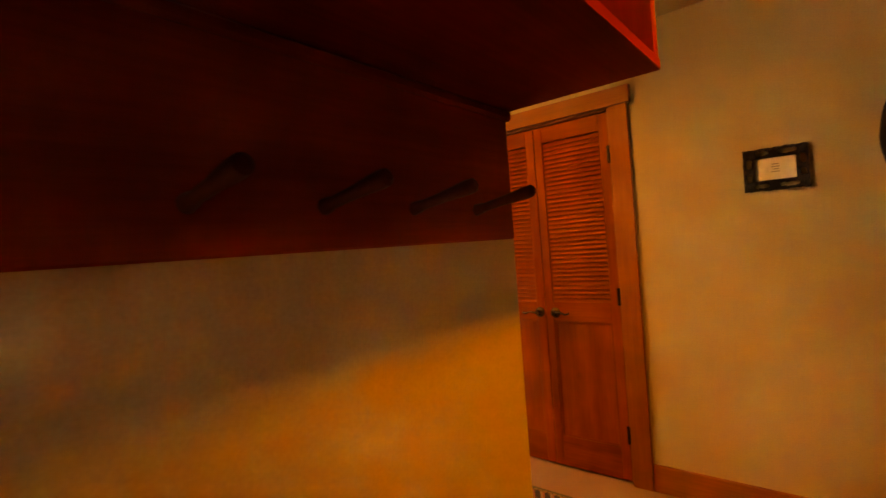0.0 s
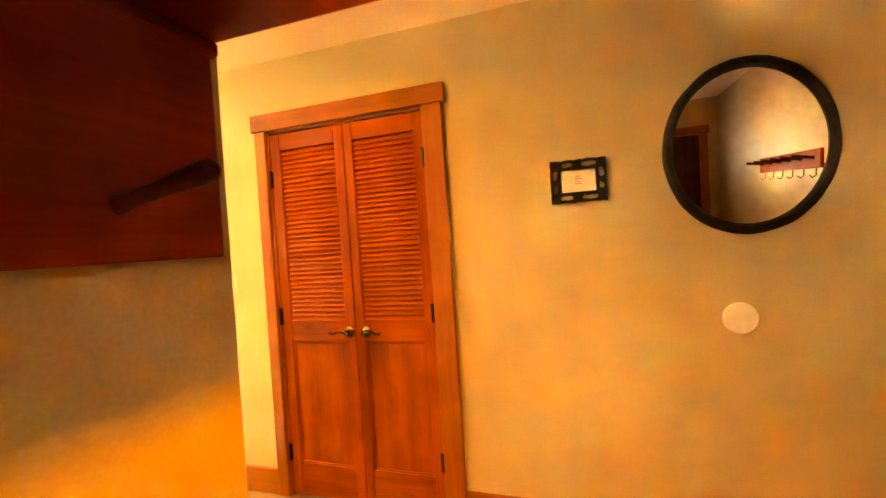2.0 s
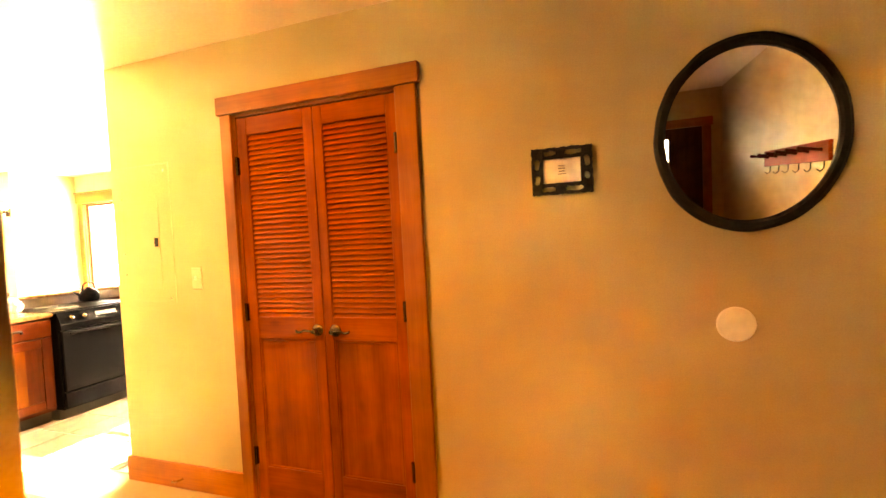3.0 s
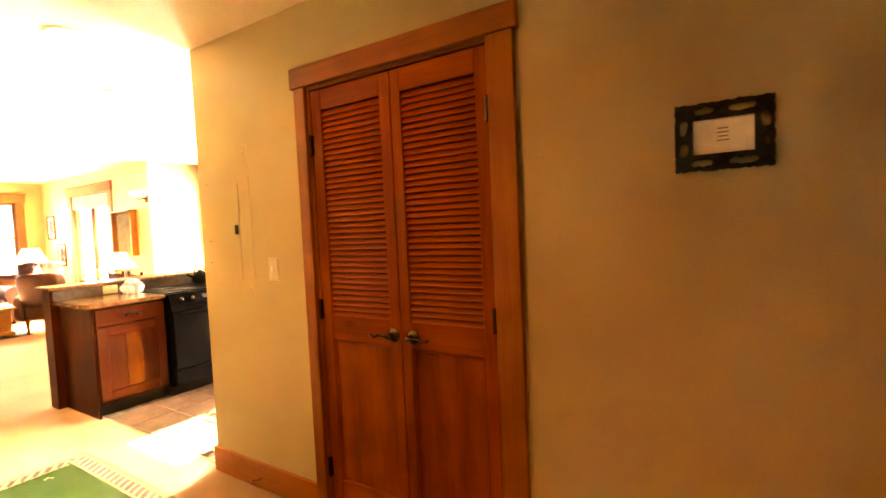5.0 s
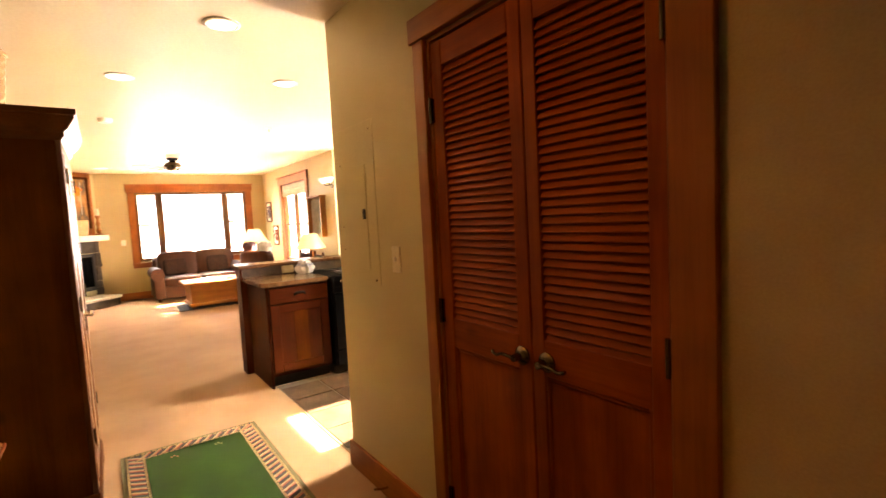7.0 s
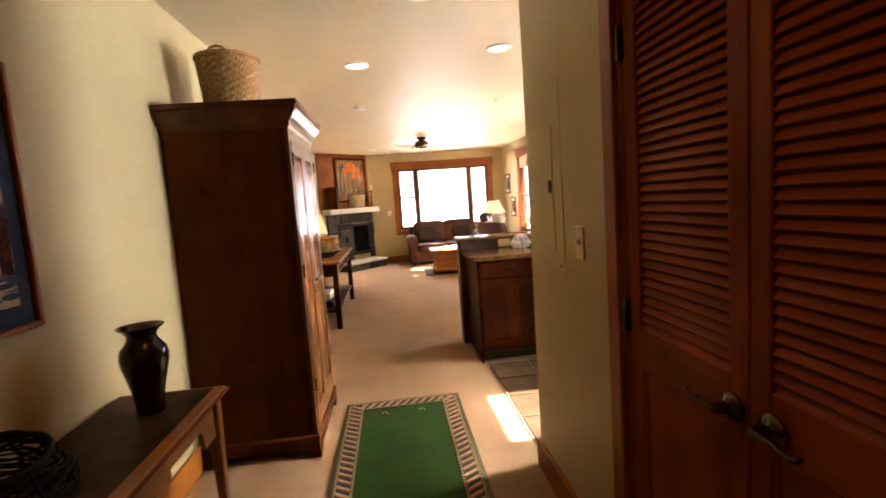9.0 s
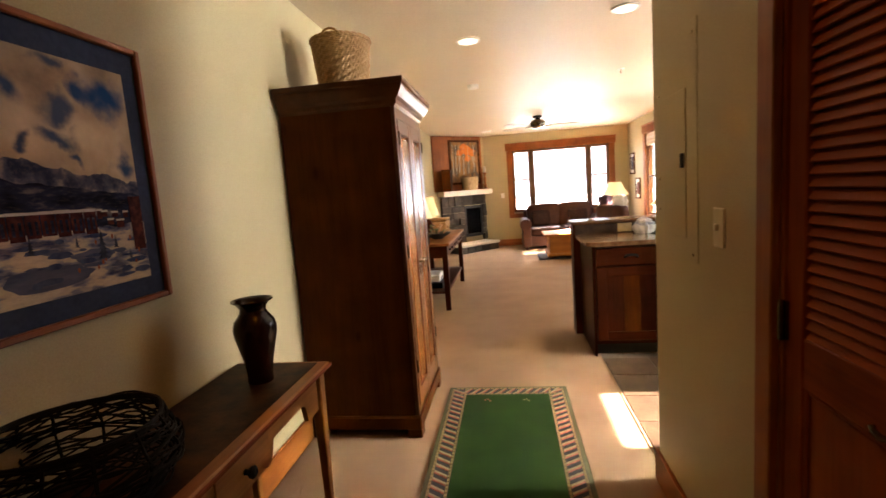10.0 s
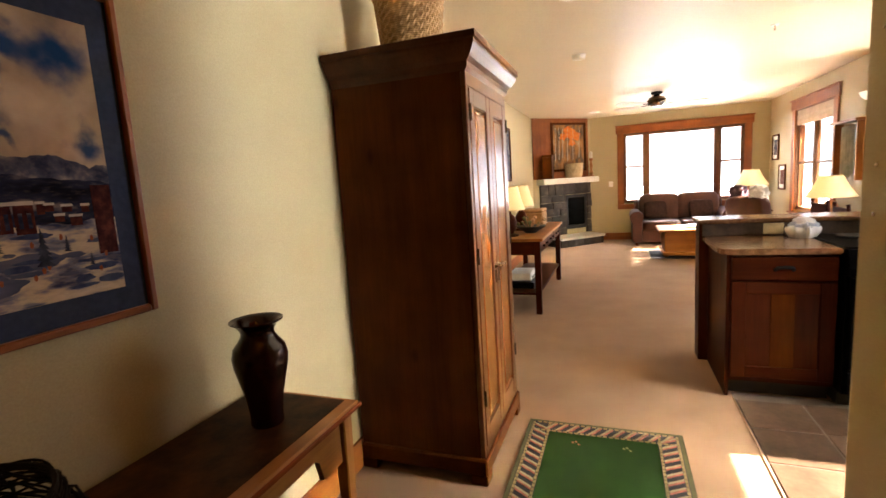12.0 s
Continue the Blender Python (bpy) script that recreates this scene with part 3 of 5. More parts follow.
part("board", one_box(-0.022, 0, -1.15, 0, 1.555, 1.67, 0.004), RACKW[1], rack)
for i in range(6):
    y = -0.09 - i * 0.19
    p = part("peg", peg_mesh, None, rack)
    p.matrix_basis = pose(-0.02, y, 1.62, 0, 0, 180)
    part("hook", tube(bmesh.new(), [(-0.01, y, 1.558), (-0.012, y, 1.515), (-0.03, y, 1.50), (-0.045, y, 1.515)], 0.003), IRON, rack)

MX, MZ = 1.182, 1.667
mir = thing("wall_mirror", (MX, WY - 0.022, MZ), "slightly oval wall mirror in a rough black frame", "mirror")
tilt = pose(0, 0, 0, 90 + 2.5, 0, 0) @ Matrix.Diagonal((0.945, 1.08, 1, 1))
n = 72
bm = bmesh.new()
rings = []
prof = [(0.283, -0.010), (0.281, 0.010), (0.290, 0.020), (0.308, 0.022), (0.320, 0.013), (0.322, -0.010)]
for i in range(n):
    a = 2 * math.pi * i / n
    w = 1 + 0.012 * noise.noise((math.cos(a) * 4, math.sin(a) * 4, 0.3))
    rings.append([bm.verts.new((r * (w if r > 0.29 else 1) * math.cos(a), r * (w if r > 0.29 else 1) * math.sin(a), z)) for r, z in prof])
for i in range(n):
    a, b = rings[i], rings[(i + 1) % n]
    for j in range(len(prof)):
        k = (j + 1) % len(prof)
        bm.faces.new((a[j], b[j], b[k], a[k]))
fr = part("mirror_frame", bm, IRON, mir, "", True)
fr.matrix_basis = tilt
gl = part("mirror_glass", lathe([(0.285, -0.006), (0.285, 0.002), (0.282, 0.003)], 64), MIRROR, mir, "clear silvered glass")
gl.matrix_basis = tilt

# pierced iron notice frame
fx0, fx1, fz0, fz1 = 0.420, 0.654, 1.503, 1.699
notice = thing("notice_frame", ((fx0 + fx1) / 2, WY, (fz0 + fz1) / 2), "pierced black iron frame around a printed notice", "picture frame")
hw, hh = (fx1 - fx0) / 2 + 0.006, (fz1 - fz0) / 2
iw, ih = 0.072, 0.047
HOLES = [(-0.045, 0.073, 0.024, 0.0085), (0.046, 0.073, 0.030, 0.0095), (-0.052, -0.073, 0.027, 0.0085), (0.048, -0.073, 0.033, 0.0085),
         (-0.098, 0.030, 0.010, 0.020), (-0.098, -0.034, 0.010, 0.018), (0.098, 0.032, 0.010, 0.020), (0.098, -0.026, 0.009, 0.013)]


def iron_there(x, z):
    wob = 0.0035 * noise.noise((x * 60, z * 60, 2.0))
    if abs(x) > hw - 0.003 + wob or abs(z) > hh - 0.003 + wob or (abs(x) < iw and abs(z) < ih):
        return False
    return all((abs(x - cx) / (rx + wob)) ** 3 + (abs(z - cz) / (rz + wob)) ** 3 > 1 for cx, cz, rx, rz in HOLES)


bm = bmesh.new()
nx, nz = 108, 86
grid = {}
for i in range(nx):
    for k in range(nz):
        if iron_there(hw * (2 * (i + 0.5) / nx - 1), hh * (2 * (k + 0.5) / nz - 1)):
            vs = []
            for a, b in ((i, k), (i + 1, k), (i + 1, k + 1), (i, k + 1)):
                if (a, b) not in grid:
                    x, z = hw * (2 * a / nx - 1), hh * (2 * b / nz - 1)
                    grid[a, b] = bm.verts.new((x, -0.014 - 0.004 * noise.noise((x * 45, z * 45, 0.0)), z))
                vs.append(grid[a, b])
            bm.faces.new(vs)
bmesh.ops.smooth_vert(bm, verts=bm.verts[:], factor=0.5, use_axis_x=True, use_axis_z=True)
ext = bmesh.ops.extrude_face_region(bm, geom=bm.faces[:])
for v in ext["geom"]:
    if isinstance(v, bmesh.types.BMVert):
        v.co.y = -0.001
part("pierced_plate", bm, IRON, notice, "", True)
part("paper", one_box(-iw - 0.004, iw + 0.004, -0.008, -0.004, -ih - 0.004, ih + 0.004), PAPER, notice, "cream printed sheet")
for i, w in enumerate((0.026, 0.03, 0.024, 0.03)):
    z = 0.020 - i * 0.011
    part("text_bar", one_box(-w / 2, w / 2, -0.0088, -0.0078, z - 0.0018, z + 0.0018), INK, notice)

solid("wall_plate", lathe([(0.064, 0), (0.065, 0.004), (0.060, 0.010), (0.02, 0.012)], 40), WHITEP, "round white plastic cover plate on the wall", "cover plate", smooth=True).matrix_world = pose(1.131, WY, 0.985, 90, 0, 0)

# breaker panel and switch
panel = thing("breaker_panel", (-1.80, WY, 1.45), "cream painted electrical panel flush in the wall", "breaker panel")
part("cover", one_box(-0.21, 0.205, -0.0025, 0, -0.385, 0.40, 0.001), PAINT, panel)
part("panel_door", one_box(-0.12, 0.11, -0.0055, -0.0025, -0.31, 0.20, 0.001), PAINT, panel)
part("latch", one_box(0.075, 0.103, -0.013, -0.008, -0.065, -0.015, 0.002), IRON, panel, "dark metal latch")
for x, z in ((-0.17, 0.22), (-0.17, -0.1), (-0.17, -0.22), (0.17, 0.36), (0.17, -0.36)):
    s = part("screw", lathe([(0.006, 0), (0.006, 0.002), (0.003, 0.003)], 10), NICKEL, panel)
    s.matrix_basis = pose(x, -0.004, z, 90)
sw = thing("light_switch", (-1.436, WY, 1.199), "ivory toggle light switch plate", "light switch")
part("plate", one_box(-0.036, 0.036, -0.006, 0, -0.059, 0.059, 0.003), IVORY, sw)
part("toggle", one_box(-0.006, 0.006, -0.017, -0.006, -0.008, 0.012, 0.002), WHITEP, sw)
st = solid("door_stop", tube(bmesh.new(), [(0, 0, 0), (0, -0.02, 0.002), (0.004, -0.05, 0.01), (0.008, -0.075, 0.022)], 0.006, 8), NICKEL, "small metal door stop on the baseboard", "door stop", smooth=True, at=(-1.63, WY - 0.016, 0.06))


# ---- hall: rug, side table, vase, wire basket, picture, armoire ----
rug = thing("runner_rug", (0, 0, 0), "green runner rug with a dark and cream diamond border", "rug")
RX0, RX1, RY0, RY1 = -3.06, -0.30, 2.325, 3.11
GREEN = surface("green_wool", (0.008, 0.024, 0.0028), (0.015, 0.040, 0.0052), 5, 0.95, fine=220, relief=0.6, depth=0.004, spec=0.1)
OLIVE = surface("olive_binding", (0.045, 0.045, 0.010), (0.075, 0.068, 0.017), 20, 0.95, fine=200)
CREAMW = surface("cream_wool", (0.22, 0.165, 0.085), (0.30, 0.23, 0.125), 30, 0.95, fine=200)
NAVY = surface("dark_wool", (0.007, 0.006, 0.008), (0.020, 0.015, 0.017), 30, 0.95, fine=200)
RUST = surface("rust_wool", (0.22, 0.06, 0.035), (0.32, 0.1, 0.06), 30, 0.95, fine=200)
part("binding", one_box(RX0, RX1, RY0, RY1, 0.0, 0.009, 0.003), OLIVE, rug)
part("border_ground", one_box(RX0 + 0.022, RX1 - 0.022, RY0 + 0.022, RY1 - 0.022, 0.006, 0.0105), NAVY, rug)
part("field", one_box(RX0 + 0.125, RX1 - 0.125, RY0 + 0.125, RY1 - 0.125, 0.008, 0.0135, 0.001), GREEN, rug, "plain green wool field")


def slanted(w, shift):
    """One slanting stripe of the border, a flat raised piece."""
    return prism(bmesh.new(), [(shift - w - 0.022, -half), (shift + w - 0.022, -half), (shift + w + 0.022, half), (shift - w + 0.022, half)], 0.0, 0.003)


pitch, half = 0.058, 0.034
stripes = [mesh_of("border_stripe", slanted(0.0065, 0.0), CREAMW), mesh_of("border_stripe", slanted(0.005, 0.0125), RUST)]
GOLD = surface("gold_wool", (0.16, 0.11, 0.035), (0.25, 0.18, 0.07), 30, 0.95, fine=200)
tooth = mesh_of("border_tooth", one_box(-0.0105, 0.0105, -0.006, 0.006, 0, 0.003), GOLD)
for y, flip in ((RY0 + 0.073, 1), (RY1 - 0.073, -1)):
    for i in range(int((RX1 - RX0 - 0.1) / pitch)):
        for me in stripes:
            part("border_stripe", me, None, rug).matrix_basis = Matrix.Translation((RX0 + 0.075 + i * pitch, y, 0.0105)) @ Matrix.Diagonal((1, flip, 1, 1))
for x, flip in ((RX0 + 0.073, 1), (RX1 - 0.073, -1)):
    for i in range(11):
        for me in stripes:
            part("border_stripe", me, None, rug).matrix_basis = pose(x, RY0 + 0.12 + i * pitch, 0.0105, 0, 0, 90) @ Matrix.Diagonal((1, flip, 1, 1))
bm = bmesh.new()
for y in (RY0 + 0.031, RY0 + 0.116, RY1 - 0.031, RY1 - 0.116):
    for i in range(int((RX1 - RX0 - 0.08) / 0.028)):
        box(bm, RX0 + 0.035 + i * 0.028, RX0 + 0.055 + i * 0.028, y - 0.006, y + 0.006, 0.0105, 0.0135)
tagged(part("border_dots", bm, GOLD, rug, "dotted gold lines along the border"), kind="stuff")
for x in (RX0 + 0.031, RX0 + 0.116, RX1 - 0.031, RX1 - 0.116):
    for i in range(24):
        part("border_tooth", tooth, None, rug).matrix_basis = pose(x, RY0 + 0.06 + i * 0.029, 0.0105, 0, 0, 90)
for y, wool in ((RY0 + 0.27, RUST), (RY1 - 0.27, CREAMW)):
    for dx, dy in ((0, 0), (0.022, 0.014), (0.010, -0.016)):
        part("motif", one_box(-0.008, 0.008, -0.005, 0.005, 0, 0.001), wool, rug).matrix_basis = pose(RX0 + 0.20 + dx, y + dy, 0.0132, 0, 0, 30)

TX0, TX1, TY0, TY1, TZ = -1.762, -0.56, PY + 0.02, 2.022, 0.70
tab = thing("side_table", (TX0, TY0, 0), "honey pine hall table with a worn dark top", "side table")
w, d = TX1 - TX0, TY1 - TY0
part("tabletop", one_box(0, w, 0, d, TZ - 0.024, TZ, 0.006), HONEY[0], tab)
part("top_inset", one_box(0.02, w - 0.02, 0.01, d - 0.045, TZ - 0.002, TZ + 0.002), TABLETOP, tab, "worn dark inset surface")
part("edge_strip", one_box(0, w, d, d + 0.008, TZ - 0.02, TZ - 0.004, 0.003), ALDER[0], tab)


def curved_apron(length, n=64):
    bm = bmesh.new()
    top = TZ - 0.024
    pts = []
    for i in range(n + 1):
        u = i / n
        e = min(u, 1 - u) * length
        low = top - 0.155 + (0.078 if 0.10 < e < 0.37 else 0.010 if e >= 0.37 else 0) - (0.014 if 0.10 < e < 0.13 else 0)
        pts.append((u * length, low))
    f0, f1 = [bm.verts.new((x, 0, z)) for x, z in pts], [bm.verts.new((x, 0.018, z)) for x, z in pts]
    t0, t1 = [bm.verts.new((x, 0, top)) for x, z in pts], [bm.verts.new((x, 0.018, top)) for x, z in pts]
    for i in range(n):
        bm.faces.new((f0[i], f0[i + 1], t0[i + 1], t0[i]))
        bm.faces.new((f1[i + 1], f1[i], t1[i], t1[i + 1]))
        bm.faces.new((f0[i + 1], f0[i], f1[i], f1[i + 1]))
    bm.faces.new((f0[0], t0[0], t1[0], f1[0])), bm.faces.new((f1[n], t1[n], t0[n], f0[n]))
    return bm


part("front_apron", curved_apron(w - 0.14), HONEY[0], tab).matrix_basis = pose(0.07, d - 0.055, 0)
# alder, darker than the honey aprons, to paint in shade under the top
part("back_apron", one_box(0.07, w - 0.07, 0.03, 0.048, TZ - 0.20, TZ - 0.024), ALDER[0], tab)
for x in (0.035, w - 0.053):
    part("end_apron", one_box(x, x + 0.018, 0.07, d - 0.07, TZ - 0.15, TZ - 0.024), HONEY[1], tab)
leg = bmesh.new()
prism(leg, [(-0.014, -0.014), (0.014, -0.014), (0.014, 0.014), (-0.014, 0.014)], 0, TZ - 0.024)
for v in leg.verts:
    if v.co.z > 0.1:
        v.co.x, v.co.y = v.co.x * 1.75, v.co.y * 1.75
bmesh.ops.bevel(leg, geom=[e for e in leg.edges if abs(e.verts[0].co.z - e.verts[1].co.z) > 0.1], offset=0.004, segments=1, affect="EDGES")
leg = mesh_of("leg", leg, HONEY[2])
for x in (0.045, w - 0.045):
    for y in (0.045, d - 0.045):
        part("leg", leg, None, tab).matrix_basis = pose(x, y, 0)
part("drawer_front", one_box(w / 2 - 0.13, w / 2 + 0.15, d - 0.037, d - 0.031, TZ - 0.158, TZ - 0.034, 0.002), HONEY[0], tab)
k = part("knob", lathe([(0.009, 0), (0.008, 0.01), (0.017, 0.02), (0.019, 0.028), (0.011, 0.035)], 16), IRON, tab, "dark turned knob", True)
k.matrix_basis = pose(w / 2 + 0.015, d - 0.031, TZ - 0.105, -90)

va = thing("vase", (-1.562, 1.828, TZ + 0.002), "dark plum glazed vase with a flared lip", "vase")
part("vase_body", lathe([(0.044, 0), (0.047, 0.006), (0.046, 0.03), (0.052, 0.08), (0.064, 0.132), (0.076, 0.183), (0.078, 0.209), (0.072, 0.235), (0.056, 0.256), (0.047, 0.271), (0.0465, 0.277)], 40), VASE, va, "", True)
part("vase_lip", lathe([(0.0465, 0.2771), (0.048, 0.287), (0.060, 0.304), (0.074, 0.312), (0.074, 0.316), (0.060, 0.311), (0.044, 0.292), (0.040, 0.2775)], 40), VASE, va, "", True)

wb = thing("wire_basket", (-0.84, 1.79, TZ + 0.002), "loosely woven black wire basket", "wire basket")
rng = random.Random(4)


def basket_radius(z):
    return 0.135 + 0.075 * math.sin(min(1, z / 0.14) * math.pi * 0.62) - 0.03 * max(0, (z - 0.12) / 0.07)


for i in range(30):
    z0 = 0.012 + 0.175 * i / 29
    ph, am = rng.random() * 6.3, 0.006 + 0.008 * rng.random()
    k = rng.choice((3, 5, 7))
    bm = tube(bmesh.new(), [(basket_radius(z0) * math.cos(a) * (1 + 0.02 * math.sin(5 * a + ph)), basket_radius(z0) * math.sin(a) * (1 + 0.02 * math.sin(5 * a + ph)), max(0.004, z0 + am * math.sin(k * a + ph))) for a in [2 * math.pi * j / 48 for j in range(48)]], 0.0028, 5, True)
    part("wire", bm, IRON, wb)
for i in range(14):
    a = 2 * math.pi * i / 14 + 0.1 * rng.random()
    bm = tube(bmesh.new(), [(0.02 * math.cos(a), 0.02 * math.sin(a), 0.004)] + [(basket_radius(z) * math.cos(a + 0.3 * z), basket_radius(z) * math.sin(a + 0.3 * z), z + 0.004) for z in [0.19 * j / 8 for j in range(9)]], 0.004, 5)
    part("rib", bm, IRON, wb)
for z in (0.188, 0.194):
    part("rim", tube(bmesh.new(), [(basket_radius(0.19) * math.cos(a), basket_radius(0.19) * math.sin(a), z + 0.003 * math.sin(3 * a)) for a in [2 * math.pi * j / 40 for j in range(40)]], 0.005, 6, True), IRON, wb)

# watercolour of snowy mountains
PX0, PX1, PZ0, PZ1 = -1.435, -0.79, 1.077, 1.893
pic = thing("framed_painting", (PX0, PY, PZ0), "watercolour of snowy mountains in a blue mat and wooden frame", "painting")
w, h = PX1 - PX0, PZ1 - PZ0
for x0, x1, z0, z1, g in ((0, 0.02, 0, h, 2), (w - 0.02, w, 0, h, 2), (0.02, w - 0.02, 0, 0.02, 0), (0.02, w - 0.02, h - 0.02, h, 0)):
    part("frame_bar", one_box(x0, x1, 0, 0.026, z0, z1, 0.004), TRIM[g], pic)
MAT = surface("blue_mat_board", (0.030, 0.042, 0.075), (0.042, 0.056, 0.096), 8, 0.9, spec=0.1)
part("mat", one_box(0.02, w - 0.02, 0, 0.012, 0.02, h - 0.02), MAT, pic, "slate blue mat board")


def washes(name, stops, scale, stretch=(1, 1, 1), detail=3):
    m, t, p = nodes_of(name)
    v = coords(t, stretch)
    c = mixed(t, 0.12, ramp(t, noise_tex(t, v, scale, detail + 2, 0.5), stops), ramp(t, noise_tex(t, v, scale * 5, 3), stops))
    link(t, c, p.inputs["Base Color"])
    p.inputs["Roughness"].default_value = 0.8
    p.inputs["Specular IOR Level"].default_value = 0.08
    return m


def clouded_sky(name, clouds):
    """Tan paper with soft-edged blue and grey washes at the places given: along, up, half width, half height, blueness."""
    m, t, p = nodes_of(name)
    v = coords(t)
    n = t.nodes.new("ShaderNodeTexNoise")
    n.inputs["Scale"].default_value, n.inputs["Detail"].default_value = 9.0, 5.0
    link(t, v, n.inputs["Vector"])
    warp = t.nodes.new("ShaderNodeVectorMath")
    warp.operation = "MULTIPLY_ADD"
    warp.inputs[1].default_value, warp.inputs[2].default_value = (0.2, 0.0, 0.2), (-0.1, 0.0, -0.1)
    link(t, n.outputs["Color"], warp.inputs[0])
    add = t.nodes.new("ShaderNodeVectorMath")
    link(t, v, add.inputs[0]), link(t, warp.outputs[0], add.inputs[1])
    c = ramp(t, noise_tex(t, v, 5.0, 5), [(0.32, (0.22, 0.160, 0.115)), (0.5, (0.42, 0.305, 0.20)), (0.72, (0.60, 0.46, 0.32))])
    for cx, cz, rx, rz, blue in clouds:
        mp, ln, mr = t.nodes.new("ShaderNodeMapping"), t.nodes.new("ShaderNodeVectorMath"), t.nodes.new("ShaderNodeMapRange")
        mp.inputs["Scale"].default_value = (1 / rx, 0.0, 1 / rz)
        mp.inputs["Location"].default_value = (-cx / rx, 0.0, -cz / rz)
        ln.operation = "LENGTH"
        link(t, add.outputs[0], mp.inputs[0]), link(t, mp.outputs[0], ln.inputs[0])
        mr.interpolation_type = "SMOOTHSTEP"
        mr.inputs[1].default_value, mr.inputs[2].default_value, mr.inputs[3].default_value, mr.inputs[4].default_value = 0.30, 1.55, 1.0, 0.0
        link(t, ln.outputs["Value"], mr.inputs[0])
        c = mixed(t, mr.outputs[0], c, tuple(a + (b - a) * blue for a, b in zip((0.10, 0.10, 0.115), (0.008, 0.050, 0.150))))
    link(t, c, p.inputs["Base Color"])
    p.inputs["Roughness"].default_value, p.inputs["Specular IOR Level"].default_value = 0.8, 0.08
    return m


SKYW = clouded_sky("watercolour_sky", ((0.17, 0.635, 0.075, 0.060, 1.0), (0.235, 0.655, 0.035, 0.035, 0.9), (0.115, 0.44, 0.035, 0.045, 0.8), (0.325, 0.585, 0.040, 0.040, 0.45),
                                       (0.315, 0.705, 0.035, 0.025, 0.4), (0.32, 0.50, 0.045, 0.025, 0.55), (0.41, 0.485, 0.022, 0.020, 0.6), (0.29, 0.455, 0.020, 0.016, 0.6), (0.47, 0.62, 0.050, 0.045, 0.7)))
FARM = washes("watercolour_far_peaks", [(0.36, (0.022, 0.028, 0.06)), (0.52, (0.09, 0.085, 0.11)), (0.66, (0.34, 0.27, 0.22))], 20)
NEARM = washes("watercolour_dark_hills", [(0.36, (0.005, 0.006, 0.014)), (0.55, (0.022, 0.026, 0.055)), (0.68, (0.20, 0.16, 0.14))], 16, (0.6, 1, 1.8))
SNOW = washes("watercolour_snow", [(0.38, (0.03, 0.038, 0.085)), (0.46, (0.17, 0.165, 0.21)), (0.52, (0.50, 0.385, 0.255)), (0.75, (0.60, 0.465, 0.32))], 13, (0.7, 1, 2.2), 5)
TOWN = washes("watercolour_town", [(0.3, (0.06, 0.02, 0.02)), (0.5, (0.14, 0.035, 0.03)), (0.66, (0.30, 0.20, 0.15)), (0.85, (0.5, 0.42, 0.34))], 30)
ax0, ax1, az0, az1 = 0.078, w - 0.085, 0.080, h - 0.090
part("painted_sky", one_box(ax0, ax1, 0.012, 0.0135, az0, az1), SKYW, pic, "clouded watercolour sky")


def ridge(left, right, height, seed, rough, y, low):
    """A painted range whose crest runs from left to right in height, uneven along the way."""
    bm = bmesh.new()
    n = 56
    a, b = [], []
    for i in range(n + 1):
        f = i / n
        x = ax0 + (ax1 - ax0) * f
        top = left + (right - left) * f + height * (1.3 * noise.noise((f * rough, seed, 0)) + 0.6 * noise.noise((f * rough * 2.7, seed, 3)) + 0.25 * noise.noise((f * rough * 7, seed, 5)))
        a.append(bm.verts.new((x, y, low))), b.append(bm.verts.new((x, y, top)))
    for i in range(n):
        bm.faces.new((a[i], a[i + 1], b[i + 1], b[i]))
    return bm


def wash(cx, cz, rx, rz, y, seed):
    """An uneven rounded patch of paint."""
    bm = bmesh.new()
    ring = []
    for i in range(44):
        a = 2 * math.pi * i / 44
        k = 1 + 0.28 * noise.noise((math.cos(a) * 1.7, math.sin(a) * 1.7, seed))
        ring.append(bm.verts.new((min(ax1 - 0.002, max(ax0 + 0.002, cx + rx * k * math.cos(a))), y, max(az0 + 0.002, cz + rz * k * math.sin(a)))))
    bm.faces.new(ring)
    return bm


rp = random.Random(21)
ROOFW = plain("painted_snow_roof", (0.46, 0.39, 0.31), 0.7)
BRICKW = washes("painted_red_wall", [(0.3, (0.022, 0.007, 0.010)), (0.5, (0.060, 0.015, 0.015)), (0.7, (0.14, 0.036, 0.024))], 40)
PINEW = washes("painted_pine", [(0.3, (0.012, 0.016, 0.03)), (0.7, (0.06, 0.07, 0.10))], 40)
PONDW = washes("painted_pond", [(0.3, (0.035, 0.045, 0.085)), (0.7, (0.13, 0.13, 0.18))], 14, (0.5, 1, 2.0))
BLUEW = washes("painted_blue_shadow", [(0.3, (0.018, 0.028, 0.075)), (0.7, (0.075, 0.095, 0.16))], 30)
EMBER = washes("painted_orange_tips", [(0.3, (0.20, 0.05, 0.02)), (0.7, (0.34, 0.11, 0.05))], 40)
part("painted_peak", ridge(0.388, 0.452, 0.020, 2.0, 6.0, 0.0145, 0.25), FARM, pic)
part("painted_hill", ridge(0.345, 0.398, 0.014, 7.0, 3.5, 0.0152, 0.22), NEARM, pic)
part("painted_snow", ridge(0.262, 0.245, 0.008, 4.0, 7.0, 0.0159, az0 + 0.001), SNOW, pic)
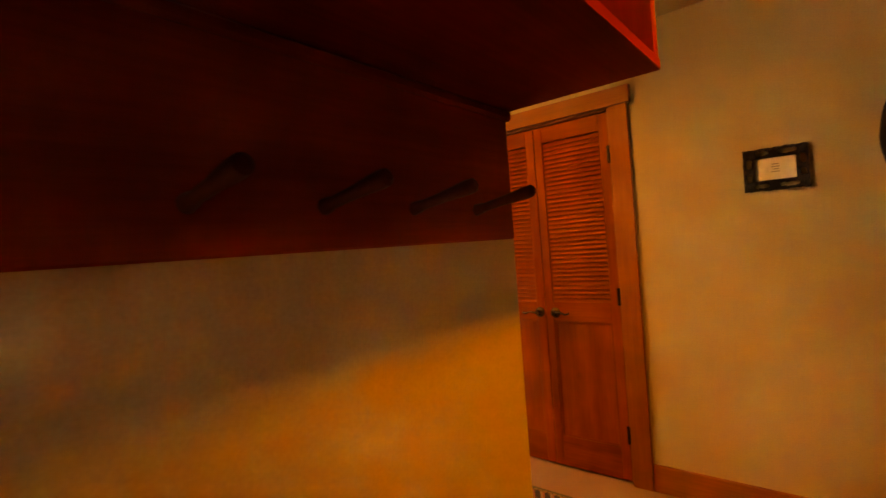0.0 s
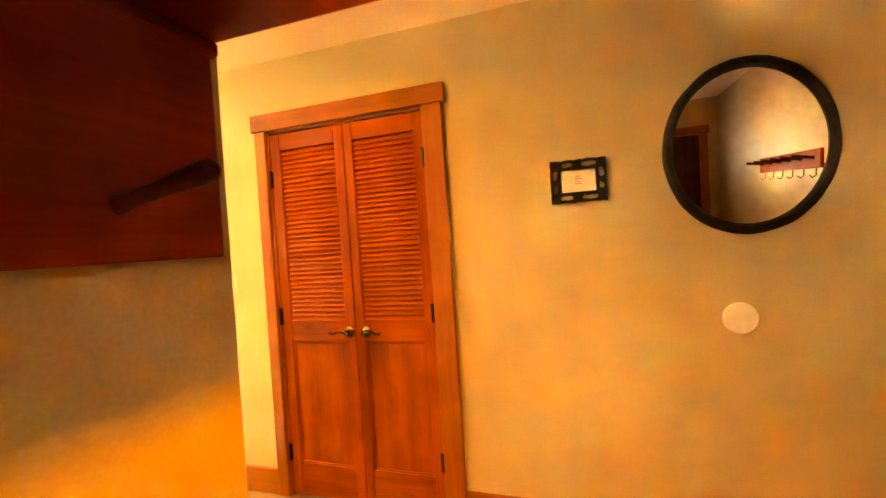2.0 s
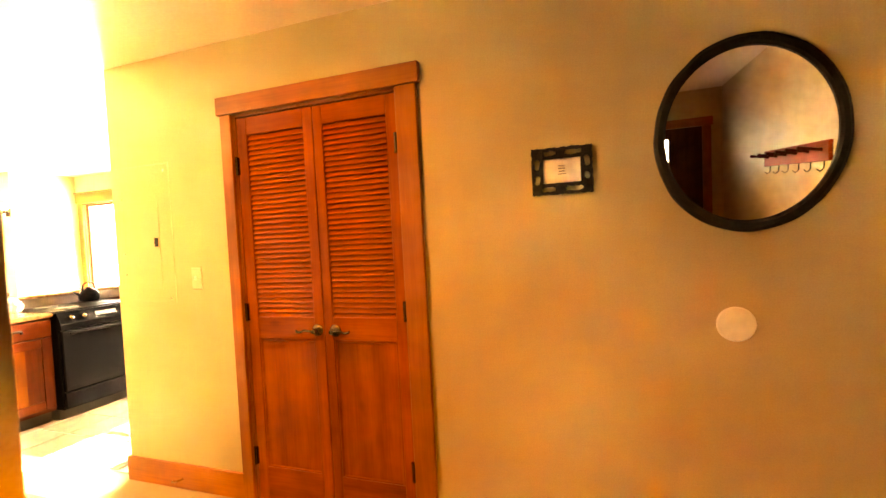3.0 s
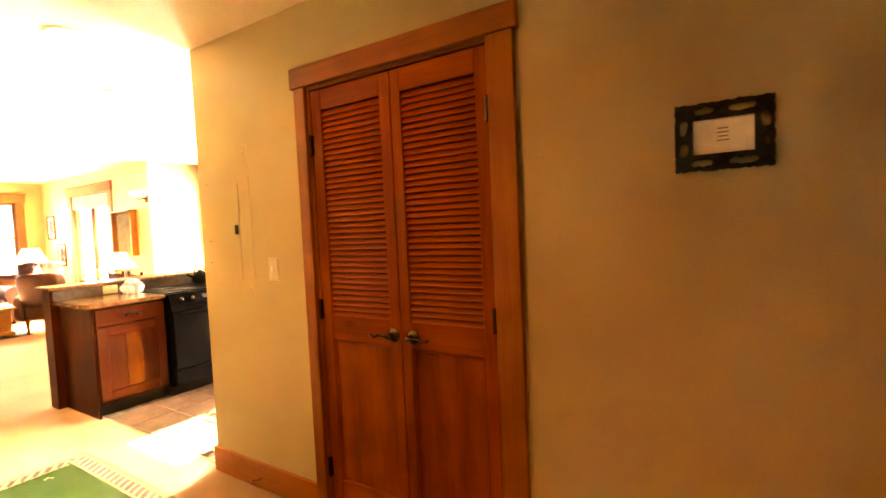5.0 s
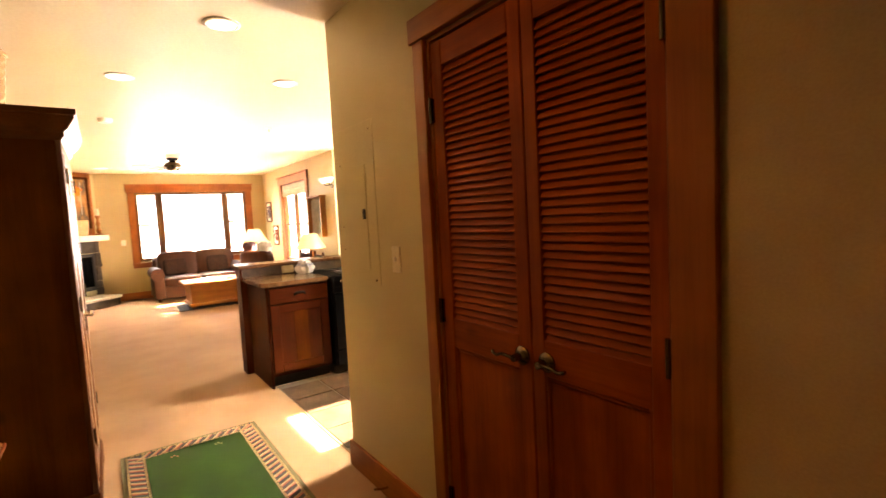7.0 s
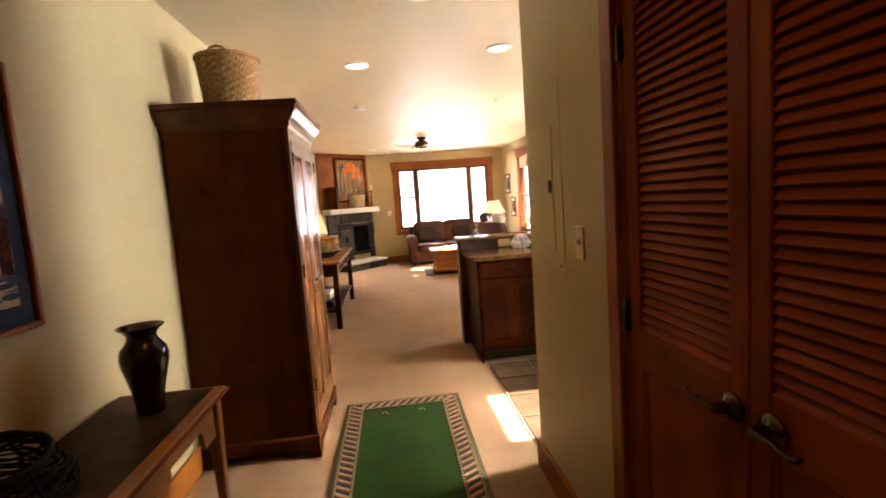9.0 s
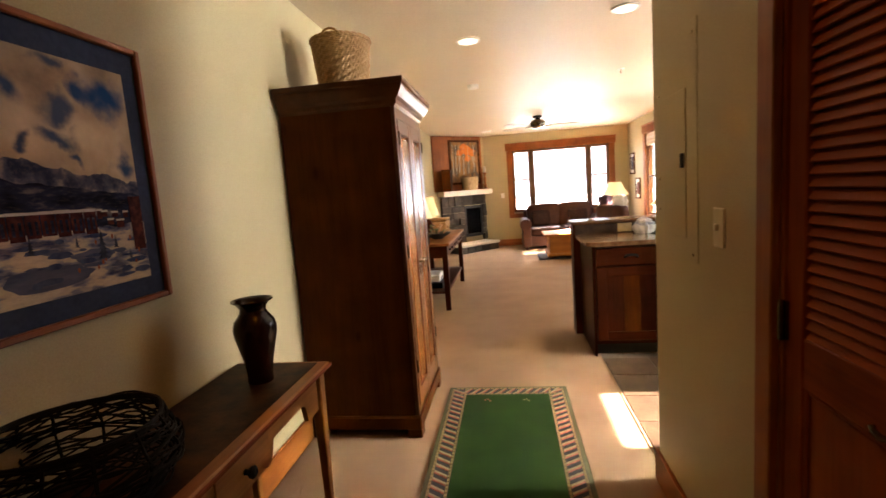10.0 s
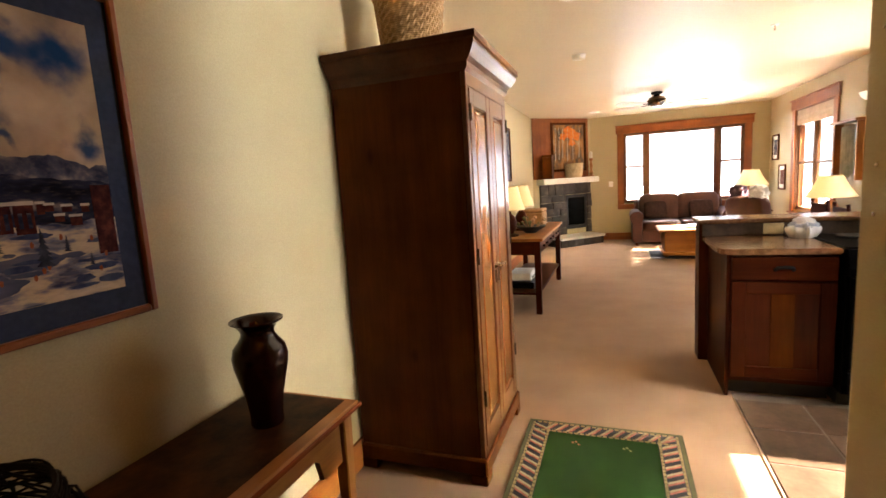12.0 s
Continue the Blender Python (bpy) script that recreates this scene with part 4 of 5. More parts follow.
# a long red building row under snowy roofs
for i in range(7):
    x = 0.255 + i * 0.042
    part("painted_house", one_box(x, x + 0.038, 0.0158, 0.0166, 0.242 + rp.uniform(-0.004, 0.006), 0.303), BRICKW, pic)
    part("painted_roof", one_box(x - 0.002, x + 0.041, 0.0160, 0.0168, 0.303, 0.309 + rp.uniform(0, 0.004)), ROOFW, pic)
    for k in range(2):
        part("painted_door", one_box(x + 0.006 + k * 0.017, x + 0.014 + k * 0.017, 0.0162, 0.0169, 0.252, 0.286), NEARM, pic)
for i in range(6):
    x, z, wd, hg = 0.138 + i * 0.019, 0.262 + rp.uniform(-0.014, 0.026), rp.uniform(0.014, 0.026), rp.uniform(0.012, 0.024)
    part("painted_house", one_box(x, x + wd, 0.0158, 0.0167, z, z + hg), BRICKW, pic)
    part("painted_roof", one_box(x - 0.002, x + wd + 0.002, 0.0160, 0.0169, z + hg, z + hg + 0.006), ROOFW, pic)
part("painted_tower", one_box(ax0 + 0.004, 0.128, 0.0160, 0.0171, 0.175, 0.343), BRICKW, pic)
part("painted_pond", wash(0.42, 0.135, 0.125, 0.030, 0.0164, 1.0), PONDW, pic)
part("painted_pond", wash(0.28, 0.178, 0.070, 0.018, 0.0165, 2.0), PONDW, pic)
for i in range(26):
    x, z = rp.uniform(ax0 + 0.02, ax1 - 0.05), rp.uniform(az0 + 0.02, 0.235)
    part("painted_shadow", wash(x, z, rp.uniform(0.012, 0.040), rp.uniform(0.003, 0.009), 0.0167 + 0.00002 * i, i * 1.7), BLUEW if i % 3 else PONDW, pic)
for i in range(9):
    part("painted_tuft", wash(rp.uniform(ax0 + 0.03, ax1 - 0.2), rp.uniform(0.13, 0.23), 0.004, 0.007, 0.01735 + 0.00002 * i, i * 2.3), EMBER, pic)
for x, z, hg in ((0.25, 0.163, 0.088), (0.20, 0.190, 0.040), (0.33, 0.205, 0.034), (0.46, 0.20, 0.05), (0.15, 0.150, 0.034)):
    bm = bmesh.new()
    for k in range(6):
        wv, zz = hg * (0.26 - 0.04 * k), z + hg * 0.15 * k
        bm.faces.new([bm.verts.new(c) for c in ((x - wv, 0.0177 + 0.0001 * k, zz), (x + wv * 0.8, 0.0177 + 0.0001 * k, zz + 0.003), (x + 0.001, 0.0177 + 0.0001 * k, zz + hg * 0.25))])
    part("painted_pine", bm, PINEW, pic)

# armoire
AX0, AX1, AY1, AZ = -3.145, -2.425, 2.235, 1.955
arm = thing("armoire", (AX0, PY + 0.01, 0), "tall dark pine armoire with two panelled doors and a moulded cornice", "armoire")
w, d = AX1 - AX0, AY1 - PY - 0.01
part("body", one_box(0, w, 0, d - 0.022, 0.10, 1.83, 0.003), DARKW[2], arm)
bm = bmesh.new()
box(bm, -0.02, w + 0.02, 0, d + 0.012, 0.045, 0.125, 0.008)
for x in (-0.02, w - 0.06):
    for y in (0, d - 0.07):
        box(bm, x, x + 0.08, y, y + 0.082, 0, 0.05, 0.004)
part("plinth", bm, DARKW[0], arm)
prof = [(0.0, 1.82), (0.012, 1.835), (0.014, 1.855), (0.030, 1.87), (0.050, 1.90), (0.058, 1.915), (0.058, 1.925), (0.066, 1.93), (0.066, AZ)]
bm = bmesh.new()
rings = [[bm.verts.new(c) for c in ((-o, 0, z), (w + o, 0, z), (w + o, d + o, z), (-o, d + o, z))] for o, z in prof]
for a, b in zip(rings, rings[1:]):
    for i in range(4):
        bm.faces.new((a[i], a[(i + 1) % 4], b[(i + 1) % 4], b[i]))
bm.faces.new(rings[-1]), bm.faces.new(rings[0][::-1])
part("cornice", bm, CORNICEW, arm)
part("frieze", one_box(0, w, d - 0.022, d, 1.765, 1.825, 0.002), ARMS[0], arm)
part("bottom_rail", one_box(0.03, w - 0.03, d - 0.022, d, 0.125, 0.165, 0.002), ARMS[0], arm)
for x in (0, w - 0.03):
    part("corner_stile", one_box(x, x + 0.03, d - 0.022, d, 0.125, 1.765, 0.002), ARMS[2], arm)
for i in (0, 1):
    x0 = 0.032 + i * ((w - 0.064) / 2 + 0.001)
    x1 = x0 + (w - 0.064) / 2 - 0.002
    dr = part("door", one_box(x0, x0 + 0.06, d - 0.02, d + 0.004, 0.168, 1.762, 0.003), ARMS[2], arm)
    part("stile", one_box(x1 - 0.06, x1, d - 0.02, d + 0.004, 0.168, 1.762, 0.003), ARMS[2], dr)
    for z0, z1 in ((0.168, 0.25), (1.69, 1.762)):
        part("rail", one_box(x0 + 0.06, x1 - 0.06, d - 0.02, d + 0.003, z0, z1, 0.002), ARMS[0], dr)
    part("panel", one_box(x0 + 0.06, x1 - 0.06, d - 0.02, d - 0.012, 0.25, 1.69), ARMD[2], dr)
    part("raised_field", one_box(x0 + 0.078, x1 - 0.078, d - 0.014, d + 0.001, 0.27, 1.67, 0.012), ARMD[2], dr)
    for z in (0.4, 1.05, 1.66):
        hx = x0 - 0.004 if i == 0 else x1 + 0.004
        part("hinge", rod(bmesh.new(), (hx, d + 0.006, z - 0.035), (hx, d + 0.006, z + 0.035), 0.006, n=10), BRONZE, dr, "dark hinge")
    kx = x1 - 0.028 if i == 0 else x0 + 0.028
    k = part("knob", lathe([(0.014, 0), (0.008, 0.008), (0.007, 0.018), (0.014, 0.026), (0.013, 0.036), (0.005, 0.040)], 16), NICKEL, dr, "metal knob", True)
    k.matrix_basis = pose(kx, d + 0.004, 0.955, -90)
    part("key_plate", one_box(kx - 0.011, kx + 0.011, d + 0.004, d + 0.007, 0.87, 0.935, 0.002), BRONZE, dr)

bk = thing("wicker_basket", (-2.76, 1.87, AZ), "round honey-coloured wicker basket on the armoire", "basket")
bm = bmesh.new()
n, rows = 64, 18
prev = None
H = 0.318
for j in range(rows + 1):
    z = H * j / rows
    r = 0.140 + 0.031 * j / rows
    ring = [bm.verts.new(((r + (0.004 if (i // 2 + j) % 2 else -0.002)) * math.cos(2 * math.pi * i / n), (r + (0.004 if (i // 2 + j) % 2 else -0.002)) * math.sin(2 * math.pi * i / n), z)) for i in range(n)]
    if prev:
        for i in range(n):
            bm.faces.new((prev[i], prev[(i + 1) % n], ring[(i + 1) % n], ring[i]))
    else:
        bm.faces.new(ring[::-1])
    prev = ring
inner = [bm.verts.new((v.co.x * 0.92, v.co.y * 0.92, H)) for v in prev]
low = [bm.verts.new((v.co.x * 0.72, v.co.y * 0.72, 0.03)) for v in prev]
for i in range(n):
    bm.faces.new((prev[i], prev[(i + 1) % n], inner[(i + 1) % n], inner[i]))
    bm.faces.new((inner[i], inner[(i + 1) % n], low[(i + 1) % n], low[i]))
bm.faces.new(low)
part("woven_body", bm, WICKER, bk)
for k in (0, 1):
    part("rim", tube(bmesh.new(), [(0.171 * math.cos(a), 0.171 * math.sin(a), H + 0.006 * math.sin(14 * a + k * math.pi)) for a in [2 * math.pi * j / 84 for j in range(84)]], 0.009, 6, True), WICKER, bk, "", True)
part("handle", tube(bmesh.new(), [(0.17, -0.05, H), (0.175, -0.03, H + 0.02), (0.176, 0, H + 0.028), (0.175, 0.03, H + 0.02), (0.17, 0.05, H)], 0.007, 6), WICKER, bk, "", True)


# ---- kitchen peninsula ----
cab = thing("base_cabinet", (-4.18, 3.40, 0), "cherry base cabinet with one drawer and a panelled door", "cabinet")
CD, CW = 0.555, 0.535                       # depth along x, width along y
part("carcass", one_box(0, CD, 0.02, CW, 0.10, 0.865), CHERRY[1], cab)
part("end_panel", one_box(-0.02, CD + 0.004, 0, 0.02, 0.0, 0.865, 0.002), CHERRY[2], cab)
part("toe_kick", one_box(0, CD - 0.07, 0.02, CW, 0, 0.10), BLACKM, cab)
df = part("drawer_front", one_box(CD, CD + 0.02, 0.024, CW - 0.004, 0.715, 0.85, 0.004), CHERRY[1], cab)
part("cup_pull", tube(bmesh.new(), [(CD + 0.02, 0.235, 0.775), (CD + 0.036, 0.245, 0.79), (CD + 0.042, 0.28, 0.795), (CD + 0.036, 0.315, 0.79), (CD + 0.02, 0.325, 0.775)], 0.010, 8), IRON, df, "dark bronze cup pull", True)
dr = part("door", one_box(CD, CD + 0.02, 0.024, 0.10, 0.13, 0.705, 0.003), CHERRY[2], cab)
part("stile", one_box(CD, CD + 0.02, CW - 0.08, CW - 0.004, 0.13, 0.705, 0.003), CHERRY[2], dr)
part("rail", one_box(CD, CD + 0.019, 0.10, CW - 0.08, 0.13, 0.20, 0.003), CHERRY[1], dr)
part("rail", one_box(CD, CD + 0.019, 0.10, CW - 0.08, 0.635, 0.705, 0.003), CHERRY[1], dr)
part("panel", one_box(CD, CD + 0.010, 0.10, CW - 0.08, 0.20, 0.635), CHERRY[2], dr)
part("centre_board", one_box(CD + 0.004, CD + 0.0125, 0.225, 0.34, 0.20, 0.635, 0.001), DARKW[2], dr, "lighter board in the door panel")

top = bmesh.new()
pts = [(-4.19, 3.355), (-3.645, 3.355), (-3.602, 3.363), (-3.585, 3.385), (-3.58, 3.42), (-3.58, 3.935), (-4.19, 3.935)]
prism(top, pts, 0.866, 0.90)
bmesh.ops.bevel(top, geom=[e for e in top.edges if abs(e.verts[0].co.z - e.verts[1].co.z) < 0.001], offset=0.006, segments=2, affect="EDGES")
solid("countertop", top, GRANITE, "brown mottled stone-look worktop with a clipped corner", "countertop")

bar = thing("breakfast_bar", (-4.42, 3.34, 0), "raised breakfast bar with a mottled splash and stone-look top", "breakfast bar")
part("bar_wall", one_box(0.06, 0.215, 0, 2.1, 0, 0.985), CHERRY[2], bar)
part("splash", one_box(0.215, 0.228, 0.02, 2.1, 0.90, 0.985, 0.002), SPLASH, bar, "grey-brown stone-look splash")
part("bar_top", one_box(-0.06, 0.25, -0.01, 2.15, 0.985, 1.015, 0.008), GRANITE, bar)

sock = thing("wall_socket", (-4.192, 3.775, 0.944), "cream double socket plate on the splash", "socket")
part("plate", one_box(0, 0.006, -0.058, 0.058, -0.037, 0.037, 0.003), IVORY, sock)
for y in (-0.022, 0.022):
    part("outlet", one_box(0.006, 0.009, y - 0.016, y + 0.016, -0.014, 0.014, 0.003), IVORY, sock)

tw = thing("folded_towel", (-4.06, 3.90, 0.901), "bunched white and grey striped kitchen towel", "towel")
for k, (ph, hgt, rad, mat) in enumerate(((0.0, 0.075, 0.066, CLOTH), (0.9, 0.098, 0.058, BLUECLOTH), (1.7, 0.118, 0.044, CLOTH))):
    bm = bmesh.new()
    na, nz = 72, 10
    rings = []
    for q in range(nz + 1):
        f = q / nz
        prof = 0.45 if q == nz else 0.84 + 0.22 * math.sin(2.6 * f)
        rings.append([])
        for i in range(na):
            a = 2 * math.pi * i / na
            pleat = 1 + (0.10 + 0.10 * f) * math.sin(9 * a + ph + 1.2 * f) + 0.06 * math.sin(15 * a + 2 * ph)
            rings[-1].append(bm.verts.new((rad * prof * pleat * math.cos(a), rad * prof * pleat * 1.15 * math.sin(a), hgt * f * (1 + 0.08 * math.sin(4 * a + ph)))))
    for p, q in zip(rings, rings[1:]):
        for i in range(na):
            bm.faces.new((p[i], p[(i + 1) % na], q[(i + 1) % na], q[i]))
    bm.faces.new(rings[0][::-1]), bm.faces.new(rings[-1])
    part("fold", bm, mat, tw, "", True)

rg = thing("range", (-4.185, 3.945, 0), "black enamel slide-in kitchen range", "stove")
part("oven_body", one_box(0, 0.63, 0, 0.76, 0.09, 0.88, 0.004), BLACKE, rg)
part("plinth", one_box(0, 0.56, 0.01, 0.75, 0, 0.09), BLACKM, rg)
od = part("oven_door", one_box(0.63, 0.665, 0.01, 0.75, 0.24, 0.745, 0.008), BLACKE, rg)
part("oven_handle", rod(bmesh.new(), (0.69, 0.06, 0.72), (0.69, 0.70, 0.72), 0.011), BLACKE, od, "", True)
part("drawer", one_box(0.63, 0.66, 0.01, 0.75, 0.10, 0.23, 0.006), BLACKE, rg)
cp = bmesh.new()
prism(cp, [(0.60, 0.755), (0.672, 0.755), (0.672, 0.80), (0.63, 0.895), (0.60, 0.895)], 0.0, 0.76, Matrix(((1, 0, 0, 0), (0, 0, 1, 0), (0, 1, 0, 0), (0, 0, 0, 1))))
panelr = part("control_panel", cp, BLACKE, rg)
for y in (0.09, 0.19, 0.57, 0.67):
    k = part("knob", lathe([(0.022, 0), (0.021, 0.008), (0.017, 0.024), (0.012, 0.027)], 18), BRONZE, panelr, "dull metal-faced knob", True)
    k.matrix_basis = pose(0.654, y, 0.838, 0, 66, 0)
part("display", one_box(-0.003, 0.003, -0.09, 0.09, -0.018, 0.018), BLACKM, panelr).matrix_basis = pose(0.653, 0.38, 0.845, 0, -24, 0)
part("cooktop", one_box(-0.005, 0.60, -0.002, 0.762, 0.88, 0.905, 0.004), BLACKE, rg)
for x in (0.16, 0.44):
    for y in (0.2, 0.56):
        part("burner", lathe([(0.085, 0.905), (0.085, 0.912), (0.06, 0.914), (0.03, 0.910)], 24, cx=x, cy=y), BLACKM, rg, "", True)
kt = thing("kettle", (-4.0, 4.50, 0.914), "small black kettle on the cooktop", "kettle")
part("pot", lathe([(0.07, 0), (0.085, 0.02), (0.085, 0.06), (0.06, 0.10), (0.025, 0.12), (0.012, 0.135)], 24), BLACKE, kt, "", True)
part("spout", rod(bmesh.new(), (0, -0.06, 0.05), (0, -0.135, 0.10), 0.016, 0.008), BLACKE, kt)
part("handle", tube(bmesh.new(), [(0, -0.06, 0.10), (0, -0.05, 0.16), (0, 0.0, 0.185), (0, 0.05, 0.16), (0, 0.06, 0.10)], 0.007, 8), BLACKE, kt, "", True)


# ---- living room: fireplace corner ----
A, B = Vector((-10.22, 1.575, 0)), Vector((-10.95, 2.305, 0))
fp = thing("fireplace", (A.x, A.y, 0), "corner fireplace with ledge stone, pale mantel and wood panel above", "fireplace", rz=135.0)
FW = (B - A).length                       # local x runs along the front, +y is out of the wall


def out(y0, y1):
    return -y1, -y0


part("chase", one_box(-0.44, FW, 0.02, 0.22, 0.0, LZ - 0.004), PAINT, fp)
part("over_panel", one_box(-0.43, 0.95, 0.0, 0.02, 1.345, LZ - 0.006, 0.002), TRIM[2], fp, "stained fir panel over the mantel")
part("mantel", one_box(-0.36, FW - 0.01, -0.23, 0.02, 1.235, 1.345, 0.008), PALESTONE, fp, "pale limestone mantel slab")
FBX0, FBX1, FBZ = 0.33, 0.86, 1.0
bm = one_box(FBX0, FBX1, 0.0, 0.012, 0.30, FBZ)
part("firebox", bm, BLACKM, fp, "dark firebox opening")
for x0, x1, z0, z1 in ((FBX0, FBX0 + 0.045, 0.30, FBZ), (FBX1 - 0.045, FBX1, 0.30, FBZ), (FBX0 + 0.045, FBX1 - 0.045, FBZ - 0.06, FBZ), (FBX0 + 0.045, FBX1 - 0.045, 0.30, 0.37)):
    part("firebox_frame", one_box(x0, x1, -0.03, 0.0, z0, z1, 0.004), BLACKM, fp)
part("fire_glass", one_box(FBX0 + 0.045, FBX1 - 0.045, -0.006, -0.002, 0.37, FBZ - 0.06), BLACKE, fp, "dark glass fire door")
rs = random.Random(11)
z = 0.20
while z < 1.23:
    hgt = rs.uniform(0.10, 0.20)
    hgt = 1.235 - z if 1.235 - z - hgt < 0.07 else hgt
    x = -0.30
    while x < 0.97:
        x1 = min(x + rs.uniform(0.13, 0.34), 0.98)
        spans = [(x, x1)]
        if z + hgt > 0.31 and z < FBZ - 0.02:
            spans = [(a, b) for a, b in ((x, min(x1, FBX0)), (max(x, FBX1), x1)) if b - a > 0.02]
        for a, b in spans:
            bm = one_box(a + 0.002, b - 0.002, -0.02 - rs.uniform(0, 0.035), 0.02, z + 0.002, z + hgt - 0.002)
            for v in bm.verts:
                if v.co.y < 0:
                    v.co += Vector((rs.uniform(-0.006, 0.006), rs.uniform(-0.006, 0.006), rs.uniform(-0.008, 0.008)))
            bmesh.ops.bevel(bm, geom=bm.edges[:], offset=0.006, segments=1, affect="EDGES")
            part("stone", bm, STONE, fp)
        x = x1
    z += hgt
hearth = part("hearth", one_box(-0.15, 0.95, -0.46, 0.02, 0.14, 0.19, 0.008), PALESTONE, fp, "pale hearth slab")
hx = -0.15
while hx < 0.93:
    wdt = min(rs.uniform(0.16, 0.28), 0.93 - hx)
    part("hearth_stone", one_box(hx + 0.003, hx + wdt - 0.003, -0.42 - rs.uniform(0, 0.015), 0.0, 0, 0.138, 0.006), STONE, fp)
    hx += wdt

OVER = thing("mantel_painting", (A.x, A.y, 0), "autumn birch painting in a dark frame above the mantel", "painting", rz=135.0)
p0, p1, q0, q1 = 0.0, 0.87, 1.48, 2.44
for x0, x1, z0, z1, g in ((p0, p0 + 0.045, q0, q1, 2), (p1 - 0.045, p1, q0, q1, 2), (p0 + 0.045, p1 - 0.045, q0, q0 + 0.045, 0), (p0 + 0.045, p1 - 0.045, q1 - 0.045, q1, 0)):
    part("frame_bar", one_box(x0, x1, -0.035, 0.0, z0, z1, 0.005), DARKW[g], OVER)
AUT = washes("autumn_paint", [(0.32, (0.055, 0.050, 0.045)), (0.45, (0.17, 0.115, 0.07)), (0.58, (0.36, 0.17, 0.055)), (0.72, (0.46, 0.35, 0.21))], 6, (1.4, 1, 0.7))
part("canvas", one_box(p0 + 0.045, p1 - 0.045, -0.012, 0.0, q0 + 0.045, q1 - 0.045), AUT, OVER)
BIRCH = plain("painted_birch", (0.55, 0.50, 0.42), 0.6)
ORANGE = washes("painted_leaves", [(0.3, (0.55, 0.10, 0.02)), (0.7, (0.75, 0.28, 0.05))], 20)
for i, xx in enumerate((0.10, 0.19, 0.28, 0.40, 0.54, 0.70)):
    part("painted_trunk", rod(bmesh.new(), (xx, -0.0125, q0 + 0.2 + 0.03 * (i % 3)), (xx + 0.012, -0.0125, q1 - 0.1), 0.006, 0.004, 6), BIRCH, OVER)
for cx, cz, r in ((0.46, 2.24, 0.15), (0.62, 2.18, 0.11), (0.30, 2.16, 0.08), (0.52, 2.04, 0.08)):
    bmc = bmesh.new()
    prism(bmc, [(cx + r * (1 + 0.25 * math.sin(5 * a + cx * 30)) * math.cos(a), cz + r * 0.8 * (1 + 0.2 * math.sin(4 * a)) * math.sin(a)) for a in [2 * math.pi * k / 22 for k in range(22)]], 0.0135, 0.0155, Matrix(((1, 0, 0, 0), (0, 0, -1, 0), (0, 1, 0, 0), (0, 0, 0, 1))))
    part("painted_foliage", bmc, ORANGE, OVER)


def on_front(x, y, z):
    """A place by the fireplace's own axes: along it, out from it, up."""
    return (pose(A.x, A.y, 0, 0, 0, 135.0) @ Vector((x, -y, z)))[:]


mb = thing("mantel_basket", on_front(0.46, 0.12, 1.345), "woven basket on the mantel, its colour lightened as lit", "basket")
part("woven_body", lathe([(0.14, 0), (0.16, 0.02), (0.18, 0.20), (0.185, 0.27), (0.17, 0.27), (0.15, 0.06)], 28), LITWICKER, mb, "", True)
part("rim", tube(bmesh.new(), [(0.179 * math.cos(a), 0.179 * math.sin(a), 0.272) for a in [2 * math.pi * j / 30 for j in range(30)]], 0.009, 6, True), LITWICKER, mb, "", True)
cs = thing("candlestick", on_front(0.93, 0.10, 1.345), "turned brown wooden candlestick on the mantel", "candlestick")
part("stick", lathe([(0.065, 0), (0.065, 0.016), (0.028, 0.04), (0.045, 0.09), (0.022, 0.14), (0.038, 0.22), (0.020, 0.29), (0.042, 0.35), (0.045, 0.37)], 20), HONEY[2], cs, "", True)
part("candle", lathe([(0.030, 0.37), (0.030, 0.50), (0.005, 0.506)], 16), PALESTONE, cs, "tan candle")
bx = thing("wooden_box", on_front(-0.17, 0.12, 1.345), "dark wooden box standing on the mantel", "box")
part("box_body", one_box(-0.15, 0.15, -0.09, 0.09, 0, 0.42, 0.006), DARKW[2], bx)
part("box_lid", one_box(-0.155, 0.155, -0.095, 0.095, 0.421, 0.46, 0.006), DARKW[0], bx)

# ---- console table with lamps ----
con = thing("console_table", (-6.95, 1.58, 0), "reddish wooden console table with drawers and a low shelf", "console table")
w, d, h = 1.75, 0.50, 0.78
part("tabletop", one_box(-0.03, w + 0.03, -0.02, d + 0.03, h - 0.03, h, 0.005), HONEY[0], con)
part("case", one_box(0.03, w - 0.03, 0.03, d - 0.02, h - 0.17, h - 0.03), CHERRY[0], con)
for i in range(3):
    x0 = 0.07 + i * (w - 0.14) / 3
    dfr = part("drawer_front", one_box(x0 + 0.01, x0 + (w - 0.14) / 3 - 0.01, d - 0.02, d - 0.005, h - 0.155, h - 0.045, 0.003), CHERRY[0], con)
    for u in (0.3, 0.7):
        k = part("knob", lathe([(0.008, 0), (0.014, 0.012), (0.010, 0.02)], 12), IRON, dfr, "", True)
        k.matrix_basis = pose(x0 + u * (w - 0.14) / 3, d - 0.005, h - 0.10, -90)
leg = mesh_of("leg", one_box(-0.03, 0.03, -0.03, 0.03, 0, h - 0.03, 0.004), CHERRY[2])
for x in (0.03, w - 0.03):
    for y in (0.03, d - 0.03):
        part("leg", leg, None, con).matrix_basis = pose(x, y, 0)
part("shelf", one_box(0.0, w, 0.02, d - 0.02, 0.20, 0.225, 0.003), CHERRY[0], con)
part("end_rail", one_box(w - 0.045, w - 0.015, 0.06, d - 0.06, h - 0.17, h - 0.03), CHERRY[1], con)


